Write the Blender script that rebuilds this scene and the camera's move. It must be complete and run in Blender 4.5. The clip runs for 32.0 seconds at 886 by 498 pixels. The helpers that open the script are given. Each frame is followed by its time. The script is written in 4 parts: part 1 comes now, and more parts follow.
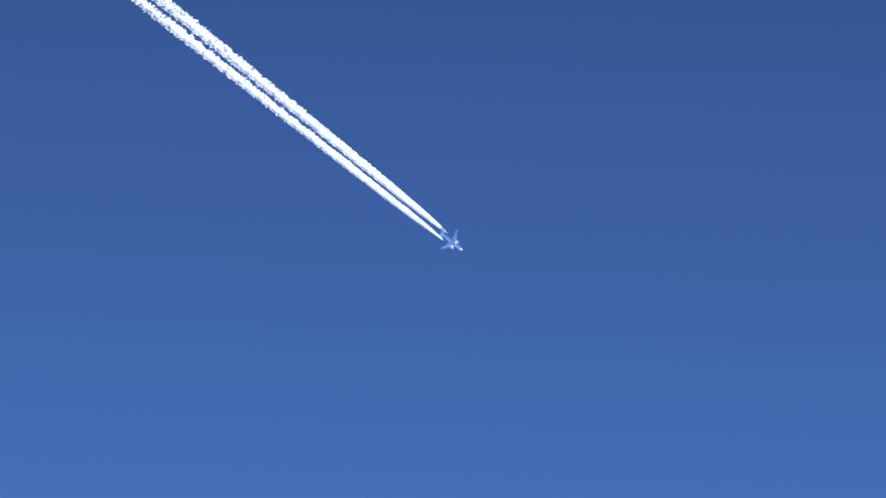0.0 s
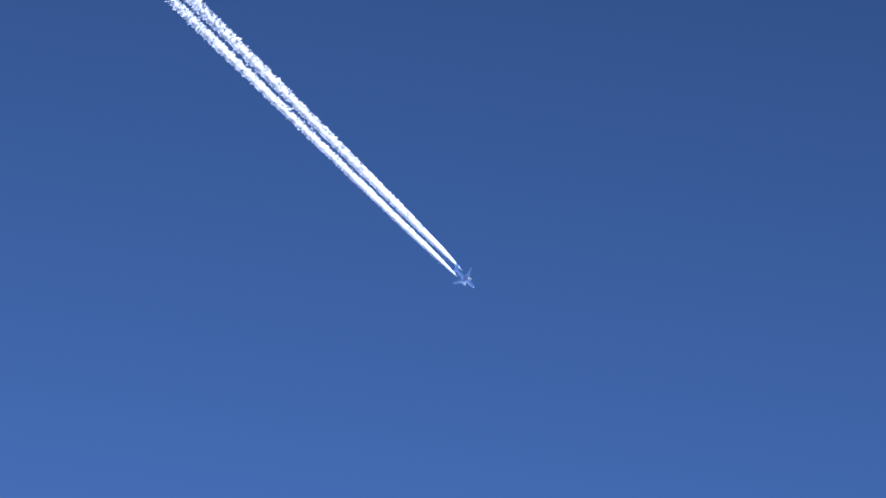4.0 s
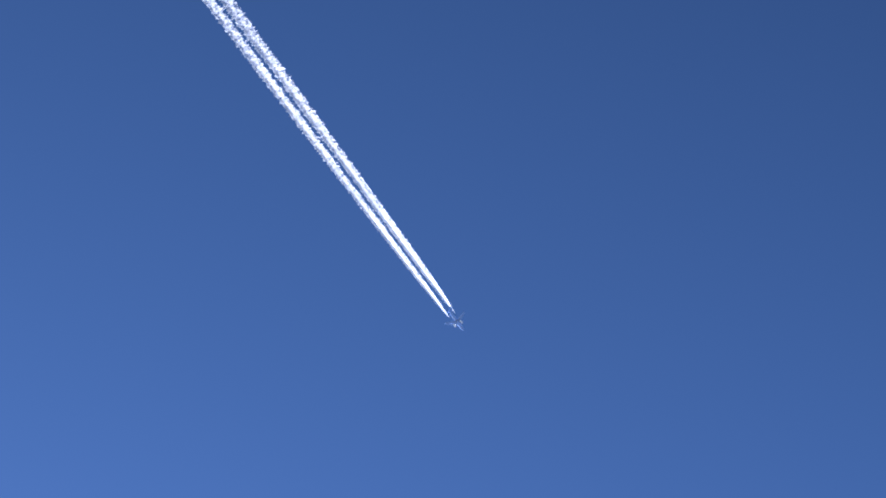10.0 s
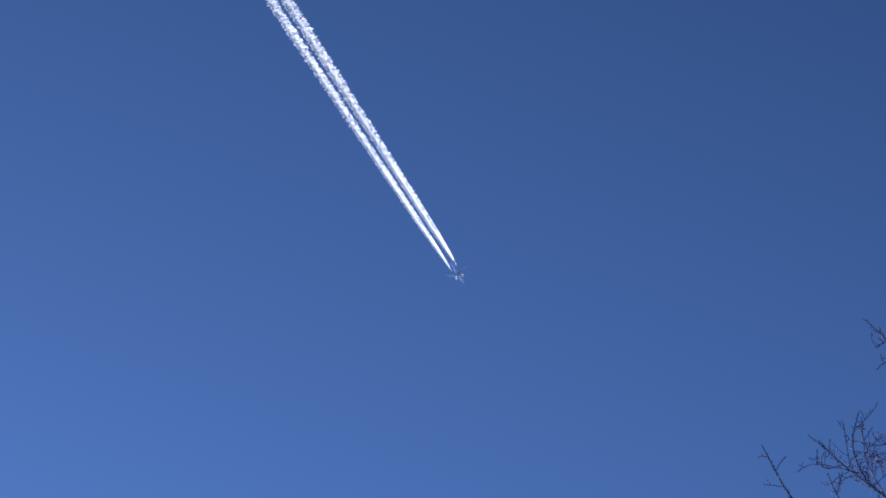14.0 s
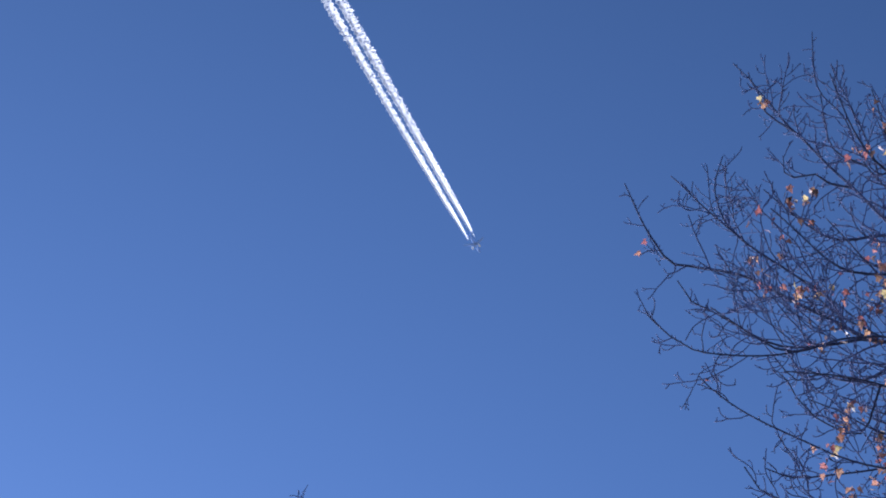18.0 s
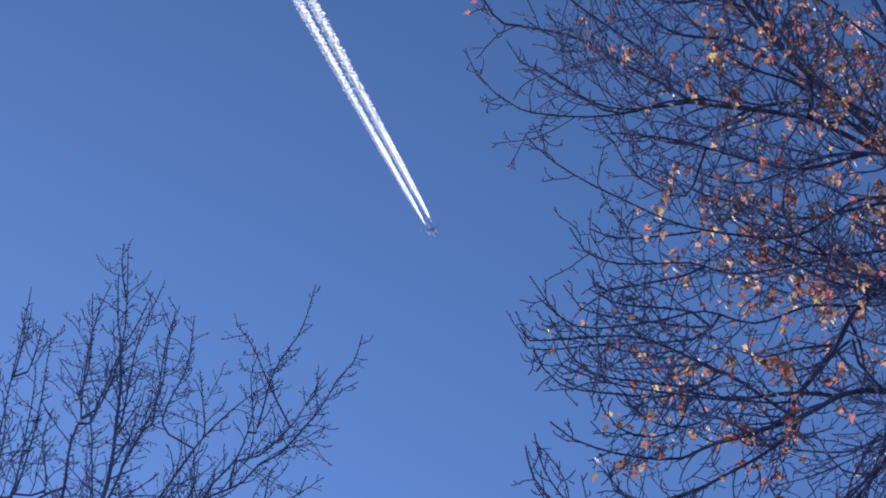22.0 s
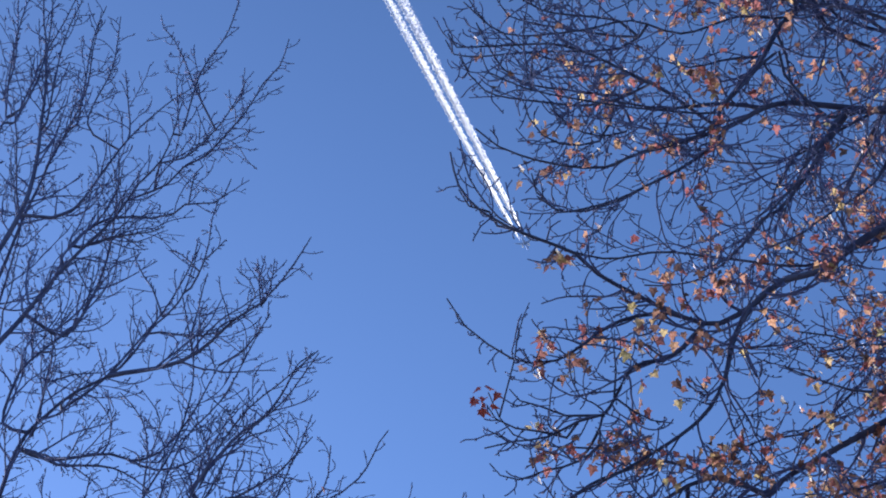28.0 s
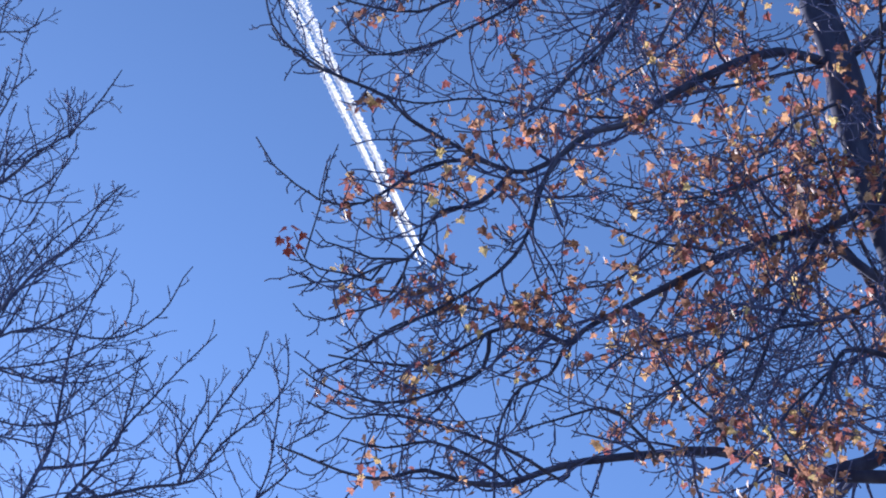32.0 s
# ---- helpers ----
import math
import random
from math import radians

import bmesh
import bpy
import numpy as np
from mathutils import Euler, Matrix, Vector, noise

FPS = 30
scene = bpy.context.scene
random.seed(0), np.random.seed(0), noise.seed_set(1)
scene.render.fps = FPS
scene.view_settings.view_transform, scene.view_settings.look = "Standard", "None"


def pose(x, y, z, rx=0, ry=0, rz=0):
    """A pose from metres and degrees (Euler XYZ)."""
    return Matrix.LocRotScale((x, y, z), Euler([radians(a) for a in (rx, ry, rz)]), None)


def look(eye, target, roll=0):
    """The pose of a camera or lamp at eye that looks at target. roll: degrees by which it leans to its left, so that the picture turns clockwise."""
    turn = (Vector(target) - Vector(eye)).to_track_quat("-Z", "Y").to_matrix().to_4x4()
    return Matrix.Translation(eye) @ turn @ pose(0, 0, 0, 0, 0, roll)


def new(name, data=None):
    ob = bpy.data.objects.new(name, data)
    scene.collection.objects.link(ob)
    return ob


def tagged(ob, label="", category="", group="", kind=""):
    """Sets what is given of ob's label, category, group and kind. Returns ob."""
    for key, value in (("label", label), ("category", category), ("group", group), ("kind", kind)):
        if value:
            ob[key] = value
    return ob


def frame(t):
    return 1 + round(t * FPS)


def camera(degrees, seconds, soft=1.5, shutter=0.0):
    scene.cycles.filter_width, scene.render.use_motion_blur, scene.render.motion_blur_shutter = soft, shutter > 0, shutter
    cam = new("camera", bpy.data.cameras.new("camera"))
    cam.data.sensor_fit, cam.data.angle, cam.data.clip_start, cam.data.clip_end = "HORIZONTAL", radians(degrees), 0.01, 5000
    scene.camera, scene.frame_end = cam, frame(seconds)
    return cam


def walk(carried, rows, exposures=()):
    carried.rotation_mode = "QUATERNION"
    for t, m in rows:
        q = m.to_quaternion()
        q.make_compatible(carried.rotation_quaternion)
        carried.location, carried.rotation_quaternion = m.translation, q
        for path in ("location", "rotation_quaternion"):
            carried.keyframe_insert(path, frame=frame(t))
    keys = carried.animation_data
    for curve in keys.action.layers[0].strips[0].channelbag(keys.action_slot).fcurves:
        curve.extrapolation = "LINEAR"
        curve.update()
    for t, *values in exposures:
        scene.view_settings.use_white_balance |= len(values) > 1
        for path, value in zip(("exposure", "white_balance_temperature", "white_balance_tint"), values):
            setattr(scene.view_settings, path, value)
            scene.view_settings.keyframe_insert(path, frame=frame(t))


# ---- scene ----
# A jet and its two contrails in a clear autumn sky, seen from a lawn between two trees.

# ---- camera ----
cam = camera(14.0, 32.0, soft=1.95)
EYE = (0, 0, 1.6)
# seconds, heading to the left, height over the horizon, lean, in degrees
ROWS = [
    (0, 46.74, 71.06, 18.40), (0.5, 44.23, 70.86, 16.70), (1, 42.16, 70.60, 14.97), (1.5, 41.65, 70.10, 14.95),
    (2, 39.85, 69.59, 14.63), (2.5, 37.93, 69.58, 13.75), (3, 37.04, 69.96, 13.48), (3.5, 35.22, 69.69, 12.43),
    (4, 33.08, 68.99, 11.42), (4.5, 30.47, 68.25, 10.21), (6.5, 23.82, 65.72, 8.22), (7, 23.36, 65.45, 8.84),
    (7.5, 22.64, 65.19, 9.30), (8, 20.31, 64.47, 8.50), (8.5, 19.26, 63.91, 7.61), (9, 19.56, 64.25, 7.82),
    (9.5, 19.45, 65.06, 8.66), (10, 17.87, 64.43, 6.25), (10.5, 16.11, 63.12, 5.57), (11, 14.02, 62.50, 5.20),
    (11.5, 13.47, 62.32, 4.77), (12, 13.94, 62.45, 5.15), (12.5, 13.55, 62.37, 5.12), (13, 12.56, 62.03, 4.25),
    (13.5, 11.55, 61.12, 3.78), (14, 11.15, 59.89, 3.73), (14.5, 10.11, 59.03, 2.20), (15, 9.40, 57.93, 2.31),
    (15.5, 9.88, 56.63, 2.87), (17.5, 7.68, 55.48, 2.86), (18, 6.73, 55.66, 3.10), (18.5, 5.95, 55.30, 1.91),
    (19, 5.13, 54.56, 0.79), (19.5, 4.11, 53.86, 0.28), (20, 3.84, 53.56, 0.53), (20.5, 3.48, 53.40, 1.04),
    (21, 2.65, 52.91, 0.72), (21.5, 2.57, 52.57, 0.65), (22, 1.91, 51.88, 0.22), (22.5, 0.90, 51.34, -0.58),
    (23, 0.08, 50.96, -0.90), (23.5, -0.08, 50.75, -0.72), (24, 0.03, 50.59, -0.57), (24.5, -0.37, 50.04, -0.77),
    (25, -0.05, 49.06, -0.82), (25.5, -0.33, 48.57, -0.90), (27.5, 0.18, 47.40, -0.51), (28, 0.10, 47.21, -0.23),
    (28.5, -0.53, 46.64, -0.77), (29, -1.52, 45.86, -0.99), (29.5, -2.75, 45.58, -0.73), (30, -2.89, 45.10, -0.34),
    (30.5, -3.18, 44.78, -0.44), (31, -3.70, 44.87, -0.75), (31.5, -3.96, 44.94, -0.96), (32, -4.23, 44.66, -1.20),
]


def aim(heading, height, lean):
    return pose(*EYE, 0, 0, heading) @ pose(0, 0, 0, 90 + height, 0, 0) @ pose(0, 0, 0, 0, 0, lean)


walk(cam, [(t, aim(h, e, l)) for t, h, e, l in ROWS],
     exposures=[(0, 2.26, 5200, 20), (1, 2.21, 5200, 20), (2, 1.98, 5200, 20), (4, 1.90, 5200, 20), (7, 1.70, 5290, 20), (8, 1.65, 5290, 20), (9, 1.71, 5290, 20),
                (10, 1.63, 5290, 20), (11, 1.64, 5290, 20), (12, 1.71, 5290, 20), (13, 1.70, 5290, 20), (14, 1.28, 5330, 20), (15, 1.43, 5390, 20), (18, 1.43, 5520, 19),
                (20, 1.40, 5670, 18), (22, 1.36, 5670, 18), (23, 1.34, 5670, 18), (25, 1.46, 5770, 17), (28, 1.42, 5770, 17), (32, 1.64, 5900, 17)])

# ---- light ----
SUN_ELEVATION, SUN_LEFT = radians(28), radians(31)
world = bpy.data.worlds.new("world")
scene.world = world
world.use_nodes = True
wn = world.node_tree.nodes
sky = wn.new("ShaderNodeTexSky")
sky.sky_type, sky.sun_disc = "NISHITA", False
sky.sun_elevation, sky.sun_rotation = SUN_ELEVATION, -SUN_LEFT
sky.air_density, sky.dust_density, sky.ozone_density = 1.0, 0.2, 6.0
# a clear dry sky: deep overhead, much paler towards the horizon
deep, (level, limit, least, gain, dim) = wn.new("ShaderNodeVectorMath"), [wn.new("ShaderNodeMath") for _ in range(5)]
where = wn.new("ShaderNodeTexCoord")
deep.operation, level.operation, limit.operation, least.operation, gain.operation, dim.operation = "DOT_PRODUCT", "SUBTRACT", "MINIMUM", "MAXIMUM", "POWER", "MULTIPLY"
least.inputs[1].default_value = -1.9
deep.inputs[1].default_value = (-1.5, 2.8, -1.6)
split, far, whole = wn.new("ShaderNodeSeparateXYZ"), wn.new("ShaderNodeMath"), wn.new("ShaderNodeCombineXYZ")
far.operation = "ABSOLUTE"
level.inputs[1].default_value, limit.inputs[1].default_value, gain.inputs[0].default_value, dim.inputs[1].default_value = 0.64, 1.2, 2.0, 0.05
for a, b in ((where.outputs["Generated"], split.inputs[0]), (split.outputs[0], whole.inputs[0]), (split.outputs[1], far.inputs[0]), (far.outputs[0], whole.inputs[1]),
             (split.outputs[2], whole.inputs[2]), (whole.outputs[0], deep.inputs[0]), (deep.outputs["Value"], level.inputs[0]), (level.outputs[0], limit.inputs[0]),
             (limit.outputs[0], least.inputs[0]), (least.outputs[0], gain.inputs[1]), (gain.outputs[0], dim.inputs[0]), (dim.outputs[0], wn["Background"].inputs["Strength"])):
    world.node_tree.links.new(a, b)
world.node_tree.links.new(sky.outputs[0], wn["Background"].inputs["Color"])

lamp = bpy.data.lights.new("sun", "SUN")
lamp.energy, lamp.angle, lamp.color = 4.2, radians(0.5), (1.0, 0.95, 0.88)
sun = new("sun", lamp)
to_sun = Vector((-math.sin(SUN_LEFT) * math.cos(SUN_ELEVATION), math.cos(SUN_LEFT) * math.cos(SUN_ELEVATION), math.sin(SUN_ELEVATION)))
sun.matrix_world = look(to_sun * 60, (0, 0, 0))


# ---- materials ----
def material(name):
    m = bpy.data.materials.new(name)
    m.use_nodes = True
    t = m.node_tree
    return m, t.nodes, t.links, t.nodes["Principled BSDF"]


def ramp(nodes, links, source, stops):
    r = nodes.new("ShaderNodeValToRGB")
    el = r.color_ramp.elements
    while len(el) < len(stops):
        el.new(0.5)
    for e, (p, c) in zip(el, stops):
        e.position, e.color = p, (*c, 1)
    links.new(source, r.inputs[0])
    return r


def textured(name, scale, stops, rough, bump=0.0, detail=6, stretch=(1, 1, 1), gloss=0.5):
    """A surface whose colour runs over two scales of noise, with relief."""
    m, n, l, b = material(name)
    co, mp = n.new("ShaderNodeTexCoord"), n.new("ShaderNodeMapping")
    mp.inputs["Scale"].default_value = stretch
    l.new(co.outputs["Object"], mp.inputs[0])
    fine, broad, mix = n.new("ShaderNodeTexNoise"), n.new("ShaderNodeTexNoise"), n.new("ShaderNodeMix")
    fine.inputs["Scale"].default_value, fine.inputs["Detail"].default_value = scale, detail
    broad.inputs["Scale"].default_value = scale / 7
    l.new(mp.outputs[0], fine.inputs[0]), l.new(mp.outputs[0], broad.inputs[0])
    mix.inputs[0].default_value = 0.4
    l.new(fine.outputs[0], mix.inputs[2]), l.new(broad.outputs[0], mix.inputs[3])
    l.new(ramp(n, l, mix.outputs[0], stops).outputs[0], b.inputs["Base Color"])
    b.inputs["Roughness"].default_value, b.inputs["Specular IOR Level"].default_value = rough, gloss
    if bump:
        bp = n.new("ShaderNodeBump")
        bp.inputs["Strength"].default_value = bump
        l.new(fine.outputs[0], bp.inputs["Height"]), l.new(bp.outputs[0], b.inputs["Normal"])
    return m


def leaf_material():
    m, n, l, b = material("autumn_leaf")
    geo, info = n.new("ShaderNodeNewGeometry"), n.new("ShaderNodeObjectInfo")
    add, frac = n.new("ShaderNodeMath"), n.new("ShaderNodeMath")
    add.operation, frac.operation = "ADD", "FRACT"
    l.new(geo.outputs["Random Per Island"], add.inputs[0]), l.new(info.outputs["Random"], add.inputs[1])
    l.new(add.outputs[0], frac.inputs[0])
    r = ramp(n, l, frac.outputs[0], [(0.0, (0.12, 0.07, 0.06)), (0.18, (0.24, 0.14, 0.11)), (0.32, (0.30, 0.10, 0.10)), (0.50, (0.42, 0.17, 0.15)), (0.64, (0.37, 0.22, 0.15)),
                                      (0.78, (0.52, 0.25, 0.17)), (0.92, (0.56, 0.35, 0.19)), (1.0, (0.68, 0.54, 0.24))])
    spot, sr = n.new("ShaderNodeTexNoise"), None
    spot.inputs["Scale"].default_value = 60
    co = n.new("ShaderNodeTexCoord")
    l.new(co.outputs["Object"], spot.inputs[0])
    sr = ramp(n, l, spot.outputs[0], [(0.35, (0.55, 0.5, 0.45)), (0.6, (1, 1, 1))])
    mul = n.new("ShaderNodeMix")
    mul.data_type, mul.blend_type = "RGBA", "MULTIPLY"
    mul.inputs[0].default_value = 1
    l.new(r.outputs[0], mul.inputs[6]), l.new(sr.outputs[0], mul.inputs[7])
    l.new(mul.outputs[2], b.inputs["Base Color"])
    b.inputs["Roughness"].default_value, b.inputs["Specular IOR Level"].default_value = 0.6, 0.25
    tr, mix = n.new("ShaderNodeBsdfTranslucent"), n.new("ShaderNodeMixShader")
    l.new(mul.outputs[2], tr.inputs[0])
    mix.inputs[0].default_value = 0.45
    l.new(b.outputs[0], mix.inputs[1]), l.new(tr.outputs[0], mix.inputs[2])
    l.new(mix.outputs[0], n["Material Output"].inputs[0])
    return m


def vapour_material(name, clear, white):
    m, n, l, b = material(name)
    df, tr, mix = n.new("ShaderNodeBsdfDiffuse"), n.new("ShaderNodeBsdfTranslucent"), n.new("ShaderNodeMixShader")
    df.inputs[0].default_value = tr.inputs[0].default_value = (white, white, white, 1)
    mix.inputs[0].default_value = 0.85
    l.new(df.outputs[0], mix.inputs[1]), l.new(tr.outputs[0], mix.inputs[2])
    thin, haze = n.new("ShaderNodeBsdfTransparent"), n.new("ShaderNodeMixShader")
    haze.inputs[0].default_value = clear
    l.new(mix.outputs[0], haze.inputs[1]), l.new(thin.outputs[0], haze.inputs[2])
    l.new(haze.outputs[0], n["Material Output"].inputs[0])
    n.remove(b)
    return m


def plain(name, colour, rough, metal=0.0, glow=0.0):
    m, n, l, b = material(name)
    b.inputs["Base Color"].default_value = (*colour, 1)
    b.inputs["Roughness"].default_value, b.inputs["Metallic"].default_value = rough, metal
    if glow:
        b.inputs["Emission Color"].default_value, b.inputs["Emission Strength"].default_value = (1, 0.97, 0.92, 1), glow
    return m


# blue in the bark and twig colours stands in for airlight and glare
HAZED_BARK = textured("hazed_maple_bark", 9, [(0.3, (0.024, 0.027, 0.052)), (0.5, (0.050, 0.054, 0.094)), (0.7, (0.095, 0.100, 0.15))], 0.95, 0.9, stretch=(1, 1, 0.25), gloss=0.04)
HAZED_GREY_BARK = textured("hazed_grey_bark", 9, [(0.3, (0.036, 0.041, 0.080)), (0.5, (0.070, 0.077, 0.135)), (0.7, (0.115, 0.122, 0.19))], 0.95, 0.5, stretch=(1, 1, 0.25), gloss=0.04)
HAZED_TWIG = textured("hazed_twig_bark", 14, [(0.3, (0.046, 0.054, 0.12)), (0.65, (0.108, 0.118, 0.215))], 0.9, 0.2, gloss=0.03)
HAZED_GREY_TWIG = textured("hazed_grey_twig_bark", 14, [(0.3, (0.055, 0.064, 0.138)), (0.65, (0.110, 0.125, 0.23))], 0.9, 0.2, gloss=0.03)
LEAF = leaf_material()
VAPOUR = vapour_material("ice_vapour", 0.78, 0.80)
THIN_VAPOUR = vapour_material("thinning_ice_vapour", 0.38, 0.74)
FAINT_VAPOUR = vapour_material("faint_ice_vapour", 0.56, 0.74)
DENSE_VAPOUR = vapour_material("dense_ice_vapour", 0.12, 0.85)
GRASS = textured("lawn", 3, [(0.3, (0.07, 0.075, 0.06)), (0.5, (0.13, 0.13, 0.115)), (0.72, (0.20, 0.19, 0.18))], 0.9, 0.3)
# the blue of distant haze is mixed into the jet's white paint
HAZED_PAINT = textured("hazed_aircraft_paint", 0.6, [(0.3, (0.28, 0.43, 0.84)), (0.7, (0.33, 0.48, 0.88))], 0.8, gloss=0.1)
WHITE = textured("white_nacelle_paint", 0.6, [(0.3, (0.74, 0.76, 0.80)), (0.7, (0.80, 0.82, 0.85))], 0.4)
METAL = plain("polished_metal", (0.85, 0.86, 0.88), 0.12, 1.0)
DARK = plain("dark_glass", (0.02, 0.025, 0.03), 0.1)
# glow that imitates the sun's glints on nose and wing roots
GLINT = plain("sun_glint_glow", (1, 1, 1), 0.3, 0.0, 7)


# ---- mesh helpers ----
def mesh_object(name, verts, faces, mat, parent=None, label="", smooth=True):
    me = bpy.data.meshes.new(name)
    me.from_pydata([tuple(v) for v in verts], [], faces)
    me.materials.append(mat)
    if smooth:
        me.polygons.foreach_set("use_smooth", [True] * len(me.polygons))
    ob = new(name, me)
    ob.parent = parent
    return tagged(ob, label)


def part(name, bm, mat, parent, label=""):
    me = bpy.data.meshes.new(name)
    bm.to_mesh(me)
    bm.free()
    me.materials.append(mat)
    me.polygons.foreach_set("use_smooth", [True] * len(me.polygons))
    ob = new(name, me)
    ob.parent = parent
    return tagged(ob, label)


def smooth_path(points, step):
    """A curve through the guide points, in even steps."""
    p = [np.array(q, float) for q in points]
    p = [2 * p[0] - p[1]] + p + [2 * p[-1] - p[-2]]
    out = []
    for a, b, c, d in zip(p, p[1:], p[2:], p[3:]):
        n = max(1, int(np.linalg.norm(c - b) / step))
        for i in range(n):
            t = i / n
            out.append(0.5 * (2 * b + (c - a) * t + (2 * a - 5 * b + 4 * c - d) * t * t + (3 * b - a - 3 * c + d) * t ** 3))
    out.append(p[-2])
    return np.array(out)


def tube(verts, faces, path, radii, sides):
    """Adds a tapered round rod along the path, closed at its tip."""
    base, n = len(verts), len(path)
    tang = np.gradient(path, axis=0)
    tang /= np.linalg.norm(tang, axis=1)[:, None] + 1e-9
    ref = np.array([0.31, 0.17, 0.93]) if abs(tang[0] @ np.array([0.31, 0.17, 0.93])) < 0.9 else np.array([0.9, 0.1, 0.2])
    u = np.cross(tang, ref)
    u /= np.linalg.norm(u, axis=1)[:, None] + 1e-9
    w = np.cross(tang, u)
    ang = np.arange(sides) * 2 * math.pi / sides
    ring = path[:, None, :] + radii[:, None, None] * (u[:, None, :] * np.cos(ang)[None, :, None] + w[:, None, :] * np.sin(ang)[None, :, None])
    verts.extend(ring.reshape(-1, 3).tolist())
    for i in range(n - 1):
        a = base + i * sides
        for k in range(sides):
            k2 = (k + 1) % sides
            faces.append((a + k, a + k2, a + sides + k2, a + sides + k))
    faces.append(tuple(base + (n - 1) * sides + k for k in range(sides)))


# ---- trees ----
# level: segments, bend, rise, sides, tip radius, greatest radius, spacing, length
MAPLE_HABIT = {2: (16, 0.80, 1.15, 5, 0.0050, 0.0130, 0.160, 1.30), 3: (11, 0.95, 1.15, 4, 0.0043, 0.0080, 0.112, 0.66),
               4: (6, 0.9, 1.0, 3, 0.0034, 0.0056, 0.105, 0.27), 5: (2, 0.1, 0.5, 3, 0.0036, 0.0042, 0.052, 0.05)}
BARE_HABIT = {2: (12, 0.6, 0.60, 5, 0.0044, 0.0105, 0.15, 1.10), 3: (8, 0.75, 0.60, 4, 0.0036, 0.0066, 0.105, 0.54),
              4: (5, 0.8, 0.5, 3, 0.0030, 0.0048, 0.085, 0.20), 5: (1, 0.0, 0.3, 3, 0.0038, 0.0042, 0.048, 0.045)}


class Grower:
    """Grows boughs, branches, twigs and spurs on limbs, and remembers where leaves may hang."""

    def __init__(self, seed, habit, up, outward, bark):
        self.bark, self.seed = bark, seed
        self.rng = np.random.default_rng(seed)
        self.habit, self.up, self.outward = habit, up, np.array(outward, float)
        self.tv, self.tf, self.tips, self.wood, self.girths = [], [], [], [], []
        self.bare, self.keen, self.kink, self.lift, self.droop = 0.5, 0.0, 0.10, (lambda z: 1.0), (lambda z: 0.0)

    def wander(self, start, way, length, segments, bend, rise):
        r = self.rng
        lift, droop = self.lift(start[2]), self.droop(start[2])
        pts, d = [start], way / np.linalg.norm(way)
        d = d - np.array([0, 0, droop * r.uniform(0.3, 1.2)])
        d /= np.linalg.norm(d)
        turn = r.normal(0, bend, 3)
        for i in range(segments):
            turn = 0.9 * turn + r.normal(0, 0.55 * bend, 3)
            kink = r.normal(0, self.kink, 3) if segments > 2 else 0
            d = d + (turn + np.array([0, 0, rise * lift * (0.2 + 1.6 * i / segments)]) + self.outward * 0.3) / segments + kink
            d /= np.linalg.norm(d)
            pts.append(pts[-1] + d * length / segments)
        return np.array(pts)

    def children(self, path, radii, level, length, skip=0.1):
        r = self.rng
        spacing = self.habit[level][6]
        seg = np.linalg.norm(np.diff(path, axis=0), axis=1)
        s = np.concatenate([[0], np.cumsum(seg)])
        total = s[-1]
        at = total * skip + spacing * r.uniform(0.2, 1)
        side = r.integers(0, 2)
        while at < total * 0.97:
            i = min(np.searchsorted(s, at) - 1, len(path) - 2)
            t = (at - s[i]) / max(seg[i], 1e-6)
            p, rad = path[i] + (path[i + 1] - path[i]) * t, radii[i] + (radii[i + 1] - radii[i]) * t
            tan = path[i + 1] - path[i]
            tan = tan / np.linalg.norm(tan)
            cross = np.cross(tan, r.normal(0, 1, 3))
            flat = np.cross(tan, np.array([0, 1.0, 0.15])) * (1 if side else -1)
            cross = cross / np.linalg.norm(cross) * 0.8 + flat * 0.6
            side = 1 - side
            way = tan * (self.keen + r.uniform(0.45, 1.2)) + cross / np.linalg.norm(cross) + np.array([0, 0, self.up * r.uniform(-0.4, 1.2)]) + self.outward * 0.4
            size = length * r.uniform(0.4, 1.25) * (1 - 0.82 * at / total)
            self.branch(p, way, size, rad * 0.62, level)
            at += spacing * r.uniform(0.5, 1.5)

    def branch(self, start, way, length, radius, level):
        seg, bend, rise, sides, tip, most, _, _ = self.habit[level]
        path = self.wander(start, way, length, seg, bend, rise)
        radii = np.linspace(max(min(radius, most), tip), tip, seg + 1)
        if level >= 4:
            radii[-1] = tip * 1.9
        tube(self.tv, self.tf, path, radii, sides)
        if level < 5:
            self.children(path, radii, level + 1, min(self.habit[level + 1][7], length * 0.62), 0.12)
        if level in (3, 4):
            self.tips.append(path[-1])


def joined(guide, wood):
    """The guide led back to the nearest point of older wood behind its start."""
    first, second = np.array(guide[0], float), np.array(guide[1], float)
    back = (first - second) / np.linalg.norm(first - second)
    pts = np.vstack(wood)
    away = pts - first
    dist = np.linalg.norm(away, axis=1)
    behind = away @ back
    score = dist + 1.6 * np.linalg.norm(away - np.outer(behind, back), axis=1) + np.where(behind < -0.02, 2.0, 0.0)
    q = pts[np.argmin(score)]
    return guide if np.linalg.norm(q - first) < 0.02 else [tuple(q)] + guide


